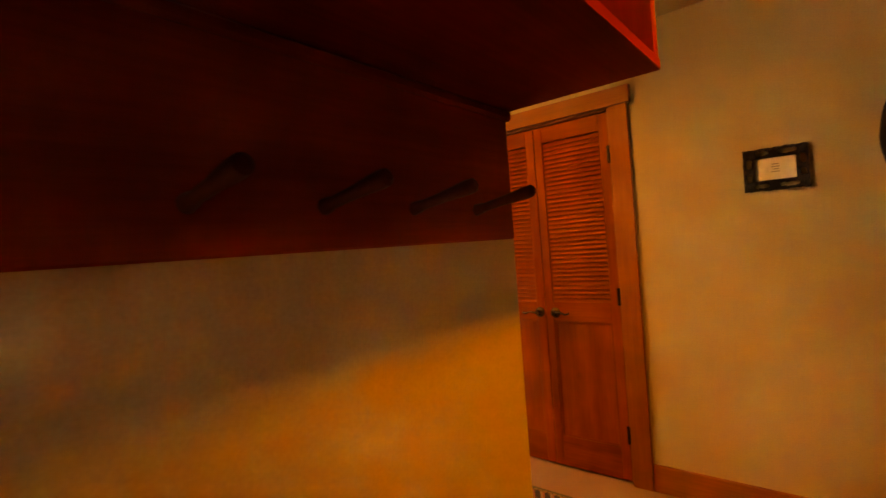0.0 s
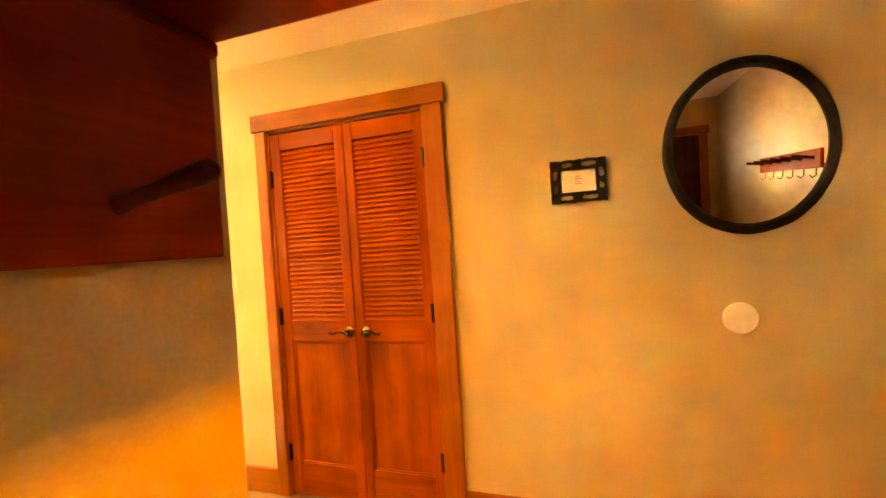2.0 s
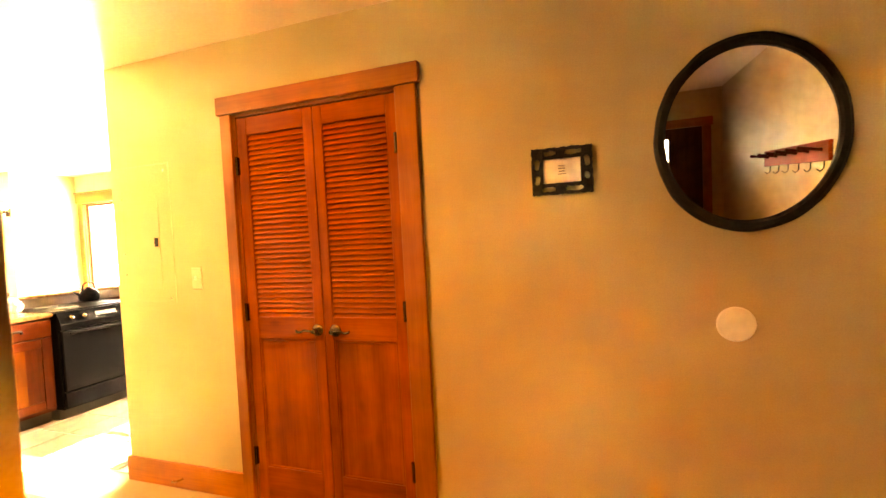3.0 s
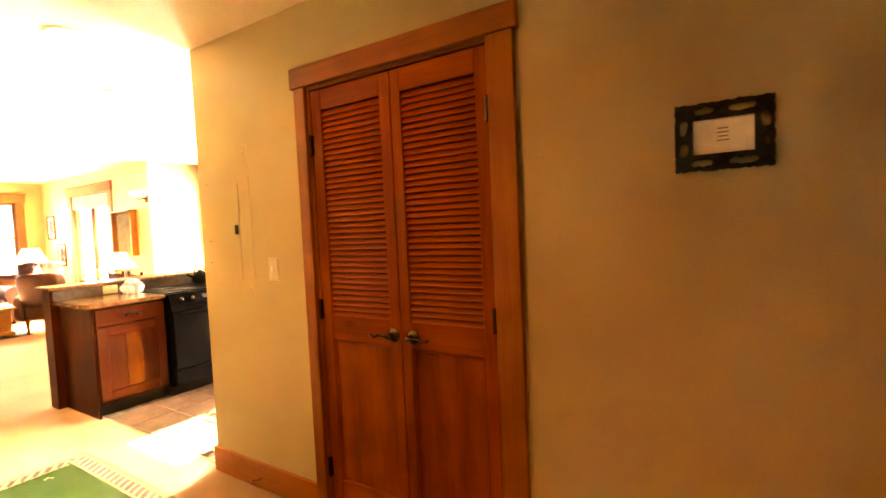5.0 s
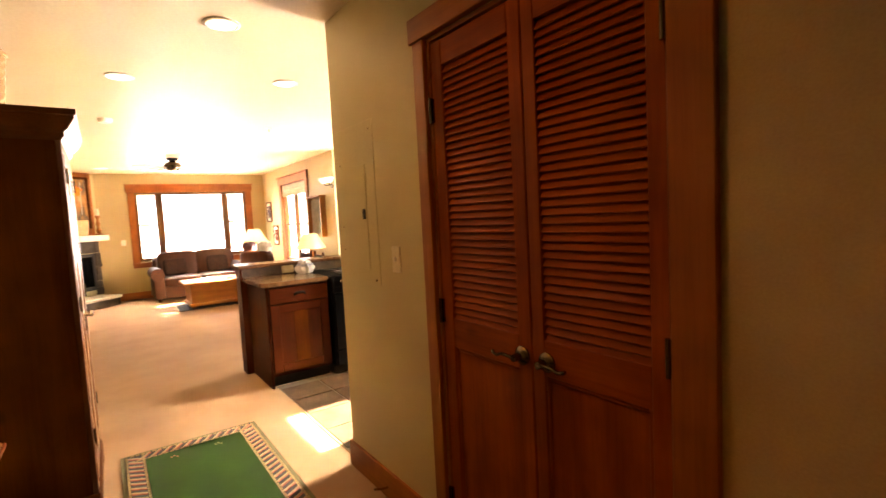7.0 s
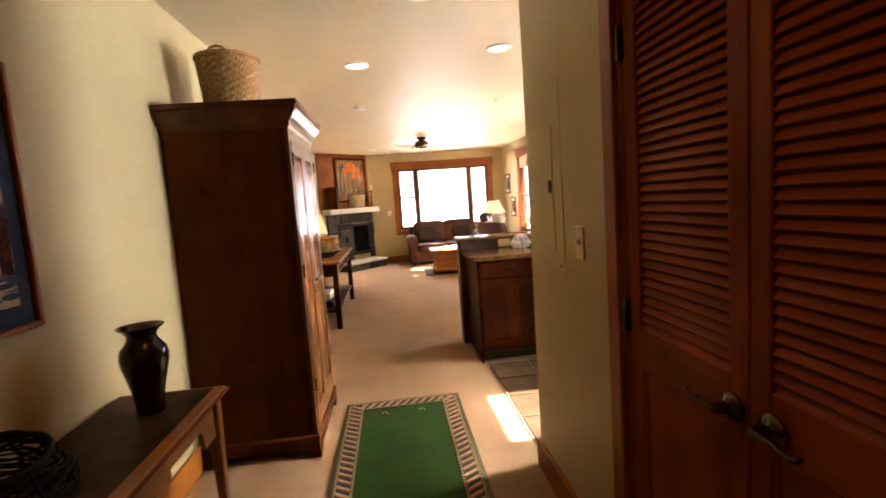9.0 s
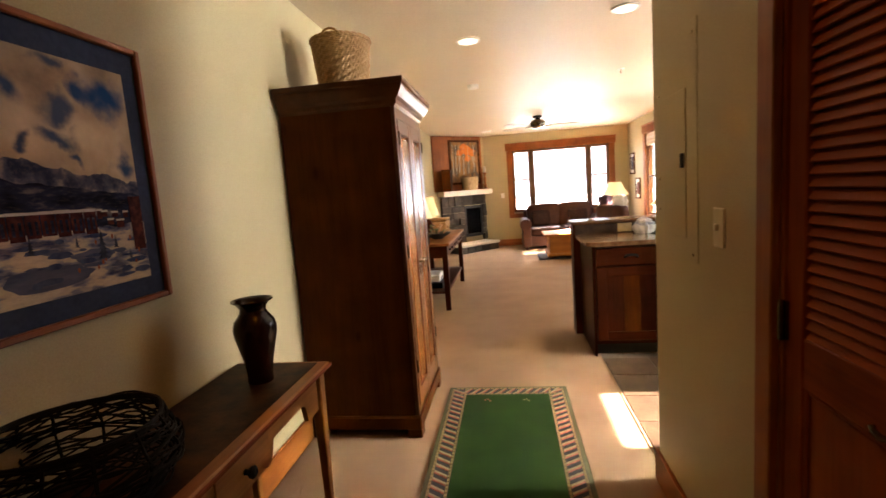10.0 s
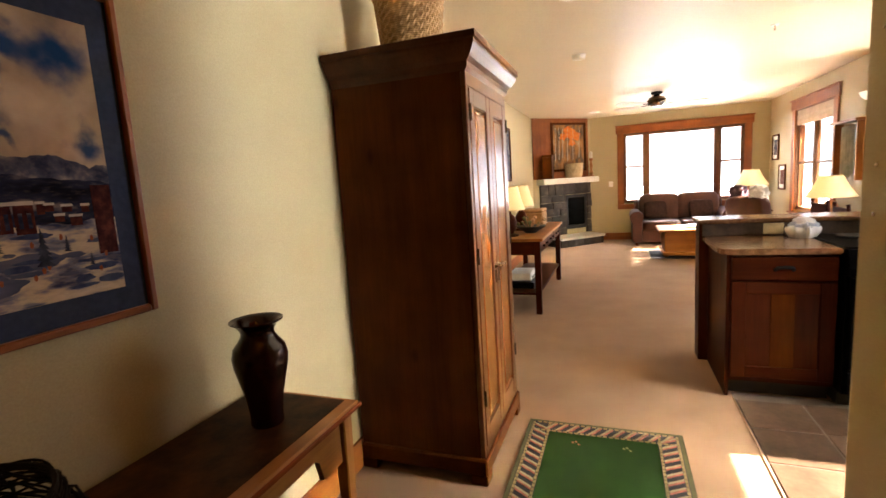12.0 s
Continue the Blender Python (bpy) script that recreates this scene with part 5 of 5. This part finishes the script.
def table_lamp(at, label, r0, r1, hs, base_h, base_mat, group="", base_r=0.085):
    lp = thing("table_lamp", at, label, "lamp", group)
    part("lamp_base", lathe([(base_r, 0), (base_r, 0.012), (base_r * 0.35, 0.03), (base_r * 0.6, base_h * 0.25), (base_r * 0.85, base_h * 0.5), (base_r * 0.55, base_h * 0.75), (0.012, base_h * 0.86), (0.010, base_h + hs * 0.6)], 24), base_mat, lp, "", True)
    bm = bmesh.new()
    n = 36
    a = [bm.verts.new((r0 * math.cos(2 * math.pi * i / n), r0 * math.sin(2 * math.pi * i / n), base_h)) for i in range(n)]
    mid = [bm.verts.new(((r0 * 0.42 + r1 * 0.58) * math.cos(2 * math.pi * i / n), (r0 * 0.42 + r1 * 0.58) * math.sin(2 * math.pi * i / n), base_h + hs * 0.5)) for i in range(n)]
    b = [bm.verts.new((r1 * math.cos(2 * math.pi * i / n), r1 * math.sin(2 * math.pi * i / n), base_h + hs)) for i in range(n)]
    for p, q in ((a, mid), (mid, b)):
        for i in range(n):
            bm.faces.new((p[i], p[(i + 1) % n], q[(i + 1) % n], q[i]))
    bmesh.ops.solidify(bm, geom=bm.faces[:], thickness=0.003)
    sh = part("shade", bm, SHADE, lp, "lit cream fabric shade", True)
    for r, z in ((r0, base_h), (r1, base_h + hs)):
        part("shade_rim", tube(bmesh.new(), [(r * math.cos(t), r * math.sin(t), z) for t in [2 * math.pi * j / 36 for j in range(36)]], 0.004, 6, True), IVORY, sh)
    return lp


table_lamp((-5.45, 1.74, 0.78), "table lamp with a lit cream shade on the console", 0.155, 0.09, 0.24, 0.28, CHERRY[2], "lamps on the console")
table_lamp((-6.05, 1.74, 0.78), "table lamp with a lit cream shade on the console", 0.155, 0.09, 0.24, 0.28, CHERRY[2], "lamps on the console")
bw = thing("wooden_bowl", (-5.75, 1.90, 0.78), "dark bowl with dried plants on the console", "bowl")
part("bowl", lathe([(0.06, 0), (0.07, 0.01), (0.14, 0.05), (0.17, 0.075), (0.16, 0.075), (0.10, 0.03)], 28), BLACKM, bw, "", True)
rb = random.Random(5)
DRIED = [plain("dried_stalk_green", (0.13, 0.14, 0.05), 0.8), plain("dried_stalk_tan", (0.38, 0.22, 0.10), 0.8)]
for i in range(22):
    a, r = rb.uniform(0, 6.28), rb.uniform(0.02, 0.12)
    tip = (r * 1.3 * math.cos(a), r * 1.3 * math.sin(a), rb.uniform(0.10, 0.17))
    bmx = tube(bmesh.new(), [(r * 0.5 * math.cos(a), r * 0.5 * math.sin(a), 0.05), ((tip[0]) * 0.8, tip[1] * 0.8, tip[2] * 0.75), tip], 0.004, 5)
    bmesh.ops.create_icosphere(bmx, subdivisions=1, radius=rb.uniform(0.012, 0.024), matrix=Matrix.Translation(tip))
    part("dried_stalk", bmx, DRIED[i % 2], bw)
ch = thing("wicker_chest", (-6.55, 1.80, 0.78), "honey-coloured wicker chest on the console", "basket")
part("woven_body", one_box(-0.20, 0.20, -0.14, 0.14, 0, 0.17, 0.012), WICKER, ch)
part("lid", one_box(-0.205, 0.205, -0.145, 0.145, 0.171, 0.21, 0.014), WICKER, ch)
vd = thing("video_player", (-5.55, 1.83, 0.225), "black video player on the console shelf", "video player")
part("player_case", one_box(-0.21, 0.21, -0.15, 0.15, 0.008, 0.075, 0.005), BLACKE, vd)
part("player_front", one_box(-0.205, 0.205, 0.15, 0.155, 0.015, 0.068, 0.002), BLACKM, vd)
pr = thing("small_printer", (-5.55, 1.83, 0.301), "pale grey box stacked on the video player", "printer")
part("printer_case", one_box(-0.16, 0.16, -0.12, 0.12, 0, 0.09, 0.012), CLOTH, pr)
part("printer_slot", one_box(-0.12, 0.12, 0.118, 0.123, 0.03, 0.045), BLACKM, pr)
pp = thing("framed_picture", (-7.6, LY, 1.35), "dark framed picture on the side wall", "picture")
for x0, x1, z0, z1, g in ((-0.25, -0.21, 0, 0.8, 2), (0.21, 0.25, 0, 0.8, 2), (-0.21, 0.21, 0, 0.04, 0), (-0.21, 0.21, 0.76, 0.8, 0)):
    part("frame_bar", one_box(x0, x1, 0, 0.025, z0, z1, 0.004), DARKW[g], pp)
part("print", one_box(-0.21, 0.21, 0, 0.012, 0.04, 0.76), FARM, pp)

# ---- sofa, coffee table ----
def cushion(x0, x1, y0, y1, z0, z1, puff=0.02):
    bm = one_box(x0, x1, y0, y1, z0, z1)
    bmesh.ops.subdivide_edges(bm, edges=bm.edges[:], cuts=7, use_grid_fill=True)
    c, s = Vector(((x0 + x1) / 2, (y0 + y1) / 2, (z0 + z1) / 2)), Vector(((x1 - x0) / 2, (y1 - y0) / 2, (z1 - z0) / 2))
    for v in bm.verts:
        q = Vector(((v.co.x - c.x) / s.x, (v.co.y - c.y) / s.y, (v.co.z - c.z) / s.z))
        k = (abs(q.x) ** 6 + abs(q.y) ** 6 + abs(q.z) ** 6) ** (1 / 6)
        q = q / max(k, 1e-6)
        bulge = 1 + puff * (2 - q.x ** 2 - q.y ** 2) * 2
        v.co = c + Vector((q.x * s.x, q.y * s.y, q.z * s.z * bulge)) + Vector((1, 1, 1)) * 0.004 * noise.noise(v.co * 6)
    return bm


sofa = thing("sofa", (-10.88, 3.02, 0), "brown leather two-seat sofa with rolled arms", "sofa")
SW, SD = 1.74, 0.92                        # along y, along x
part("frame", one_box(0.02, SD - 0.06, 0.06, SW - 0.06, 0.06, 0.30, 0.02), LEATHER, sofa)
for y in (0.04, SW - 0.04):
    s = 1 if y < 1 else -1
    bm = one_box(0.04, SD - 0.02, y if s > 0 else y - 0.18, y + 0.18 if s > 0 else y, 0.06, 0.52, 0.03, None, 2)
    rod(bm, (0.05, y + s * 0.075, 0.53), (SD + 0.005, y + s * 0.075, 0.53), 0.115, 0.12, 24)
    part("arm", bm, LEATHER, sofa, "", True)
for i in (0, 1):
    y0 = 0.20 + i * (SW - 0.40) / 2
    y1 = y0 + (SW - 0.40) / 2
    part("seat_cushion", cushion(0.25, SD, y0, y1, 0.28, 0.46), LEATHER, sofa, "", True)
    bmc = cushion(-0.13, 0.13, y0 - 0.03, y1 + 0.03, -0.27, 0.27, 0.0)
    bmesh.ops.transform(bmc, matrix=pose(0.20, 0, 0.66, 0, -12, 0), verts=bmc.verts)
    part("back_cushion", bmc, LEATHER, sofa, "", True)
part("back", one_box(0.0, 0.14, 0.1, SW - 0.1, 0.06, 0.80, 0.04, None, 2), LEATHER, sofa)
for x in (0.08, SD - 0.10):
    for y in (0.12, SW - 0.12):
        part("foot", rod(bmesh.new(), (x, y, 0), (x, y, 0.07), 0.025, 0.035), DARKW[2], sofa)
for y in (0.46, 1.24):
    bmc = cushion(-0.06, 0.06, -0.20, 0.20, -0.17, 0.17, 0.0)
    ob = solid("throw_pillow", bmc, CUSHION, "dark brown throw pillow leaning on the sofa", "pillow", smooth=True, group="pillows on the sofa")
    ob.matrix_world = pose(-10.88 + 0.44, 3.02 + y, 0.63, 0, -20, 4)

under = thing("area_rug", (-8.98, 3.88, 0), "small dark rug under the coffee table", "rug")
part("pile", one_box(-0.50, 0.42, -0.58, 0.58, 0, 0.010, 0.003), NAVY, under)
part("fringe_band", one_box(-0.50, 0.42, -0.60, -0.58, 0, 0.006), CREAMW, under)
ct = thing("coffee_table", (-9.02, 3.88, 0.010), "honey pine trunk coffee table with a wide top", "coffee table")
part("trunk", one_box(-0.33, 0.33, -0.38, 0.38, 0.07, 0.40, 0.01), HONEY[1], ct)
part("plinth", one_box(-0.36, 0.36, -0.41, 0.41, 0.02, 0.075, 0.01), HONEY[1], ct)
part("tabletop", one_box(-0.40, 0.40, -0.47, 0.47, 0.40, 0.435, 0.008), HONEY[1], ct)
for x in (-0.30, 0.30):
    for y in (-0.35, 0.35):
        part("foot", rod(bmesh.new(), (x, y, 0), (x, y, 0.03), 0.035, 0.04), HONEY[2], ct)
mg = thing("magazines", (-9.0, 3.80, 0.446), "white papers and magazines spread on the coffee table", "magazines")
for i, (x, y, a) in enumerate(((0.0, 0.0, 8), (0.05, 0.24, -20), (-0.12, 0.10, 30))):
    part("magazine", one_box(-0.11, 0.11, -0.15, 0.15, 0.0, 0.006), PAPER if i != 2 else BLUECLOTH, mg).matrix_basis = pose(x, y, i * 0.0065, 0, 0, a)
dish = solid("glass_dish", lathe([(0.05, 0), (0.09, 0.03), (0.10, 0.045), (0.09, 0.04), (0.04, 0.01)], 24), CLOTH, "shallow pale dish on the coffee table", "dish", smooth=True, at=(-8.86, 4.18, 0.445))

# end table, lamps and chair by the windows
et = thing("end_table", (-10.35, 5.02, 0), "dark wooden end table beside the sofa", "end table")
part("tabletop", one_box(-0.30, 0.30, -0.22, 0.28, 0.56, 0.59, 0.005), DARKW[1], et)
for x in (-0.25, 0.25):
    for y in (-0.17, 0.23):
        part("leg", one_box(x - 0.02, x + 0.02, y - 0.02, y + 0.02, 0, 0.56), DARKW[2], et)
part("lower_shelf", one_box(-0.24, 0.24, -0.16, 0.22, 0.15, 0.17), DARKW[1], et)
table_lamp((-10.3, 5.02, 0.59), "table lamp with a wide lit cream shade on the end table", 0.27, 0.12, 0.27, 0.43, DARKW[2], "", 0.11)
st2 = thing("side_cabinet", (-7.45, 5.17, 0), "low wooden sofa table under the window", "side table")
part("tabletop", one_box(-0.55, 0.60, -0.22, 0.24, 0.68, 0.71, 0.005), CHERRY[0], st2)
part("apron", one_box(-0.50, 0.55, -0.18, 0.20, 0.58, 0.68), CHERRY[0], st2)
for x in (-0.50, 0.55):
    for y in (-0.18, 0.20):
        part("leg", one_box(x - 0.025, x + 0.025, y - 0.025, y + 0.025, 0, 0.68), CHERRY[2], st2)
table_lamp((-7.22, 5.12, 0.71), "table lamp with a wide glowing amber shade by the window", 0.25, 0.11, 0.24, 0.24, HONEY[2], "", 0.10)
ac = thing("armchair", (-8.45, 4.80, 0), "upholstered brown armchair with white and plum throws", "armchair", rz=-150)
part("seat", cushion(-0.34, 0.34, -0.34, 0.34, 0.22, 0.46), LEATHER, ac, "", True)
bmc = cushion(-0.34, 0.34, -0.09, 0.09, -0.26, 0.26, 0.0)
bmesh.ops.transform(bmc, matrix=pose(0, 0.30, 0.68, -10, 0, 0), verts=bmc.verts)
part("backrest", bmc, LEATHER, ac, "", True)
for x in (-0.40, 0.40):
    part("arm", cushion(x - 0.08, x + 0.08, -0.34, 0.34, 0.20, 0.60), LEATHER, ac, "", True)
for x in (-0.3, 0.3):
    for y in (-0.28, 0.28):
        part("foot", rod(bmesh.new(), (x, y, 0), (x, y, 0.24), 0.02, 0.03), DARKW[2], ac)
for i, (x, mt, lb) in enumerate(((-0.18, CLOTH, "crumpled white throw over the armchair back"), (0.18, surface("plum_cloth", (0.05, 0.025, 0.04), (0.1, 0.05, 0.07), 14, 0.9), "dark plum throw over the armchair back"))):
    bmc = cushion(-0.17, 0.17, -0.12, 0.12, -0.15, 0.17, 0.05)
    for v in bmc.verts:
        v.co += Vector((noise.noise(v.co * 14), noise.noise(v.co * 14 + Vector((5, 0, 0))), noise.noise(v.co * 14 + Vector((0, 5, 0))))) * 0.05
    ob = solid("throw", bmc, mt, lb, "throw blanket", smooth=True)
    ob.matrix_world = pose(-8.45, 4.80, 0, 0, 0, -150) @ pose(x, 0.30, 0.97, 0, 0, 10) @ Matrix.Scale(0.62, 4)

dc = thing("dining_chair", (-6.52, 5.05, 0), "brown wooden dining chair with a slatted back", "chair", rz=0)
part("seat", one_box(-0.22, 0.22, -0.22, 0.22, 0.44, 0.47, 0.008), CHERRY[0], dc)
for x in (-0.20, 0.20):
    part("back_post", rod(bmesh.new(), (x, -0.20, 0), (x * 1.05, -0.26, 0.97), 0.02, 0.016), CHERRY[2], dc)
    part("leg", rod(bmesh.new(), (x, 0.19, 0), (x, 0.19, 0.44), 0.018, 0.02), CHERRY[2], dc)
part("top_rail", one_box(-0.20, 0.20, -0.27, -0.245, 0.82, 0.93, 0.006), CHERRY[0], dc)
part("mid_rail", one_box(-0.20, 0.20, -0.25, -0.232, 0.62, 0.68, 0.006), CHERRY[0], dc)
for x in (-0.1, 0, 0.1):
    part("slat", one_box(x - 0.018, x + 0.018, -0.255, -0.243, 0.68, 0.82), CHERRY[2], dc)
copy_thing(dc, pose(-5.85, 5.0, 0, 0, 0, -6))
for o in (dc,):
    o["group"] = "dining chairs"
dt = thing("dining_table", (-6.3, 5.62, 0), "brown wooden dining table in the bay", "dining table")
part("tabletop", one_box(-0.55, 0.75, -0.30, 0.45, 0.72, 0.75, 0.006), CHERRY[0], dt)
for x in (-0.48, 0.68):
    for y in (-0.24, 0.39):
        part("leg", one_box(x - 0.03, x + 0.03, y - 0.03, y + 0.03, 0, 0.72), CHERRY[2], dt)

# pictures and wall art on the side wall
for k, (x, z, wd, hg) in enumerate(((-10.62, 1.43, 0.34, 0.45), (-10.22, 0.92, 0.34, 0.43))):
    fp2 = thing("small_picture", (x, SY, z), "small dark-framed print with a pale mat", "picture", "prints on the side wall")
    for x0, x1, z0, z1, g in ((-wd / 2, -wd / 2 + 0.03, 0, hg, 2), (wd / 2 - 0.03, wd / 2, 0, hg, 2), (-wd / 2 + 0.03, wd / 2 - 0.03, 0, 0.03, 0), (-wd / 2 + 0.03, wd / 2 - 0.03, hg - 0.03, hg, 0)):
        part("frame_bar", one_box(x0, x1, -0.025, 0, z0, z1, 0.003), DARKW[g], fp2)
    part("mat", one_box(-wd / 2 + 0.03, wd / 2 - 0.03, -0.012, 0, 0.03, hg - 0.03), PAPER, fp2)
    part("print", one_box(-wd / 2 + 0.08, wd / 2 - 0.08, -0.0145, -0.012, 0.09, hg - 0.09), FARM if k == 0 else TOWN, fp2)
wa = thing("wall_hanging", (-7.62, SY, 1.12), "pale fabric hanging on a carved wooden rack", "wall hanging")
part("top_shelf", one_box(-0.36, 0.34, -0.13, 0, 0.68, 0.71, 0.004), HONEY[0], wa)
for x in (-0.33, 0.28):
    part("bracket", one_box(x, x + 0.03, -0.10, 0, 0.0, 0.68, 0.006), HONEY[2], wa)
bmc = bmesh.new()
n = 40
fa, fb = [], []
for i in range(n + 1):
    x = -0.24 + 0.46 * i / n
    y = -0.05 + 0.012 * math.sin(i * 0.9)
    fa.append(bmc.verts.new((x, y, 0.05 + 0.02 * math.sin(i * 0.25)))), fb.append(bmc.verts.new((x, y, 0.64)))
for i in range(n):
    bmc.faces.new((fa[i], fa[i + 1], fb[i + 1], fb[i]))
bmesh.ops.solidify(bmc, geom=bmc.faces[:], thickness=0.004)
part("hung_cloth", bmc, surface("sage_cloth", (0.34, 0.35, 0.25), (0.62, 0.58, 0.46), 9, 0.9), wa, "sage and cream patterned cloth", True)
sc = thing("wall_sconce", (-6.96, SY, 1.98), "brass wall sconce with lit frosted glass shades", "wall light")
part("back_plate", one_box(-0.04, 0.04, -0.02, 0, -0.06, 0.06, 0.006), BRONZE, sc)
for s in (-1, 1):
    part("lamp_arm", tube(bmesh.new(), [(0, -0.02, 0), (s * 0.06, -0.08, -0.02), (s * 0.11, -0.11, 0.02)], 0.008, 8), BRONZE, sc, "", True)
    part("glass_shade", lathe([(0.03, 0.02), (0.06, 0.05), (0.085, 0.10), (0.08, 0.10), (0.05, 0.045)], 24, cx=s * 0.11, cy=-0.11), FROST, sc, "lit frosted glass shade", True)
solid("thermostat", one_box(0, 0.02, -0.04, 0.04, -0.055, 0.055, 0.005), WHITEP, "small white thermostat on the far wall", "thermostat", at=(FX, 2.68, 1.16))

# ---- ceiling fixtures ----
fan = thing("ceiling_fan", (-8.45, 3.37, LZ), "dark bronze ceiling fan with slim blades at rest", "ceiling fan")
part("canopy", lathe([(0.075, -0.03), (0.08, -0.02), (0.08, 0)], 28), IRON, fan, "", True)
part("motor", lathe([(0.03, -0.21), (0.075, -0.20), (0.125, -0.165), (0.135, -0.12), (0.11, -0.075), (0.05, -0.06), (0.035, -0.03)], 32), BRONZE, fan, "", True)
blade = bmesh.new()
prism(blade, [(0.20, -0.055), (0.40, -0.068), (0.66, -0.070), (0.70, -0.04), (0.70, 0.04), (0.66, 0.070), (0.40, 0.068), (0.20, 0.055)], -0.003, 0.003)
bmesh.ops.transform(blade, matrix=pose(0, 0, 0, 11, 0, 0), verts=blade.verts)
blade = mesh_of("blade", blade, PALESTONE)
iron_arm = mesh_of("blade_arm", one_box(0.10, 0.24, -0.018, 0.018, -0.012, -0.004, 0.002), IRON)
for i in range(5):
    b = part("blade", blade, None, fan, "pale blade")
    b.matrix_basis = pose(0, 0, -0.165, 0, 0, 20 + 72 * i)
    part("blade_arm", iron_arm, None, fan).matrix_basis = pose(0, 0, -0.165, 0, 0, 20 + 72 * i)
for x, y, z in ((-3.87, 2.55, LZ), (-3.55, 3.67, LZ), (-2.55, 3.0, LZ), (-10.05, 2.42, LZ)):
    dl = thing("recessed_light", (x, y, z), "lit white recessed ceiling light", "ceiling light", "recessed lights")
    n = 32
    part("trim_ring", lathe([(0.098, 0), (0.10, -0.006), (0.085, -0.010), (0.074, -0.004)], n), WHITEP, dl, "", True)
    part("lens", lathe([(0.072, -0.0115), (0.072, -0.0105)], n), CANLIT, dl, "glowing lens")
sd = thing("smoke_detector", (-5.5, 2.47, LZ), "white round smoke detector on the ceiling", "smoke detector")
part("detector_case", lathe([(0.04, -0.045), (0.06, -0.04), (0.066, -0.012), (0.068, 0)], 28), WHITEP, sd, "", True)
sp = thing("sprinkler", (-5.45, 4.07, LZ), "small brass ceiling sprinkler", "sprinkler")
part("escutcheon", lathe([(0.03, -0.008), (0.036, 0)], 20), WHITEP, sp, "", True)
part("head", rod(bmesh.new(), (0, 0, -0.045), (0, 0, -0.005), 0.010, 0.007), NICKEL, sp)

# ---- outside: snowy ground and far trees beyond the windows ----
SNOWG = surface("snow_ground", (0.62, 0.64, 0.68), (0.75, 0.76, 0.78), 0.05, 0.8, fine=2.0, relief=0.2, depth=0.05)
bm = bmesh.new()
for x0, x1, y0, y1 in ((-600, -11.8, -600, 600), (-11.8, 600, 6.8, 600), (-11.8, 600, -600, -1.0)):
    vs = [bm.verts.new(c) for c in ((x0, y0, -0.5), (x1, y0, -0.5), (x1, y1, -0.5), (x0, y1, -0.5))]
    bm.faces.new(vs)
structure("ground", bm, SNOWG, "snow-covered ground outside the windows", "ground")
# self-lit sheet: overexposed outdoor light and a faint treeline are painted on it
m, t, p = nodes_of("daylight_glow")
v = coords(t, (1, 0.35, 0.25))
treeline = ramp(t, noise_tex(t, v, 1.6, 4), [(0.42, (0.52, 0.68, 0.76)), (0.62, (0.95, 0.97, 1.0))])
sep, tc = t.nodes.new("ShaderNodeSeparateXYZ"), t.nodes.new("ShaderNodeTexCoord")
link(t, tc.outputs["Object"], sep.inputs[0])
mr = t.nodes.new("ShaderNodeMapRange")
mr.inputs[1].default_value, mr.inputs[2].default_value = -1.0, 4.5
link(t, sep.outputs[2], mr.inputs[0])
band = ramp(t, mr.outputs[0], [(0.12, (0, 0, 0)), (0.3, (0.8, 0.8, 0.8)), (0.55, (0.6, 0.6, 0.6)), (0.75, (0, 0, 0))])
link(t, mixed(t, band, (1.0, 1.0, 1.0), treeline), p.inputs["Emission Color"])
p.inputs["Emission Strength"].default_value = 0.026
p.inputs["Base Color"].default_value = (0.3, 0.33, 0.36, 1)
structure("backdrop", box(one_box(-70.2, -70, -60, 70, -0.6, 34), -60, 60, 70, 70.2, -0.6, 34), m, "glowing backdrop painting overexposed daylight, with a faint treeline", "backdrop")

# ---- kitchen floor tiles ----
kf = structure("floor_kitchen", one_box(-3.66, -1.93, 3.445, KY - 0.02, 0.0, 0.004), GROUT, "grout bed of the slate tiled kitchen floor", "floor")
structure("floor_edge_strip", one_box(-3.60, -2.08, 3.436, 3.445, 0.0, 0.007, 0.002), CARPET, "thin beige edge strip between carpet and tile", "trim")
tile = mesh_of("tile", one_box(-0.160, 0.160, -0.160, 0.160, 0, 0.007, 0.003), SLATE)
for i in range(5):
    for j in range(9):
        x, y = -3.395 + i * 0.33, 3.61 + j * 0.33
        if y < KY - 0.17 and (x < -2.2 or y > 4.4):
            o = part("tile", tile, None, kf)
            o.matrix_basis = pose(x, y, 0.003, 0, 0, 90 * ((i * 7 + j * 3) % 4))
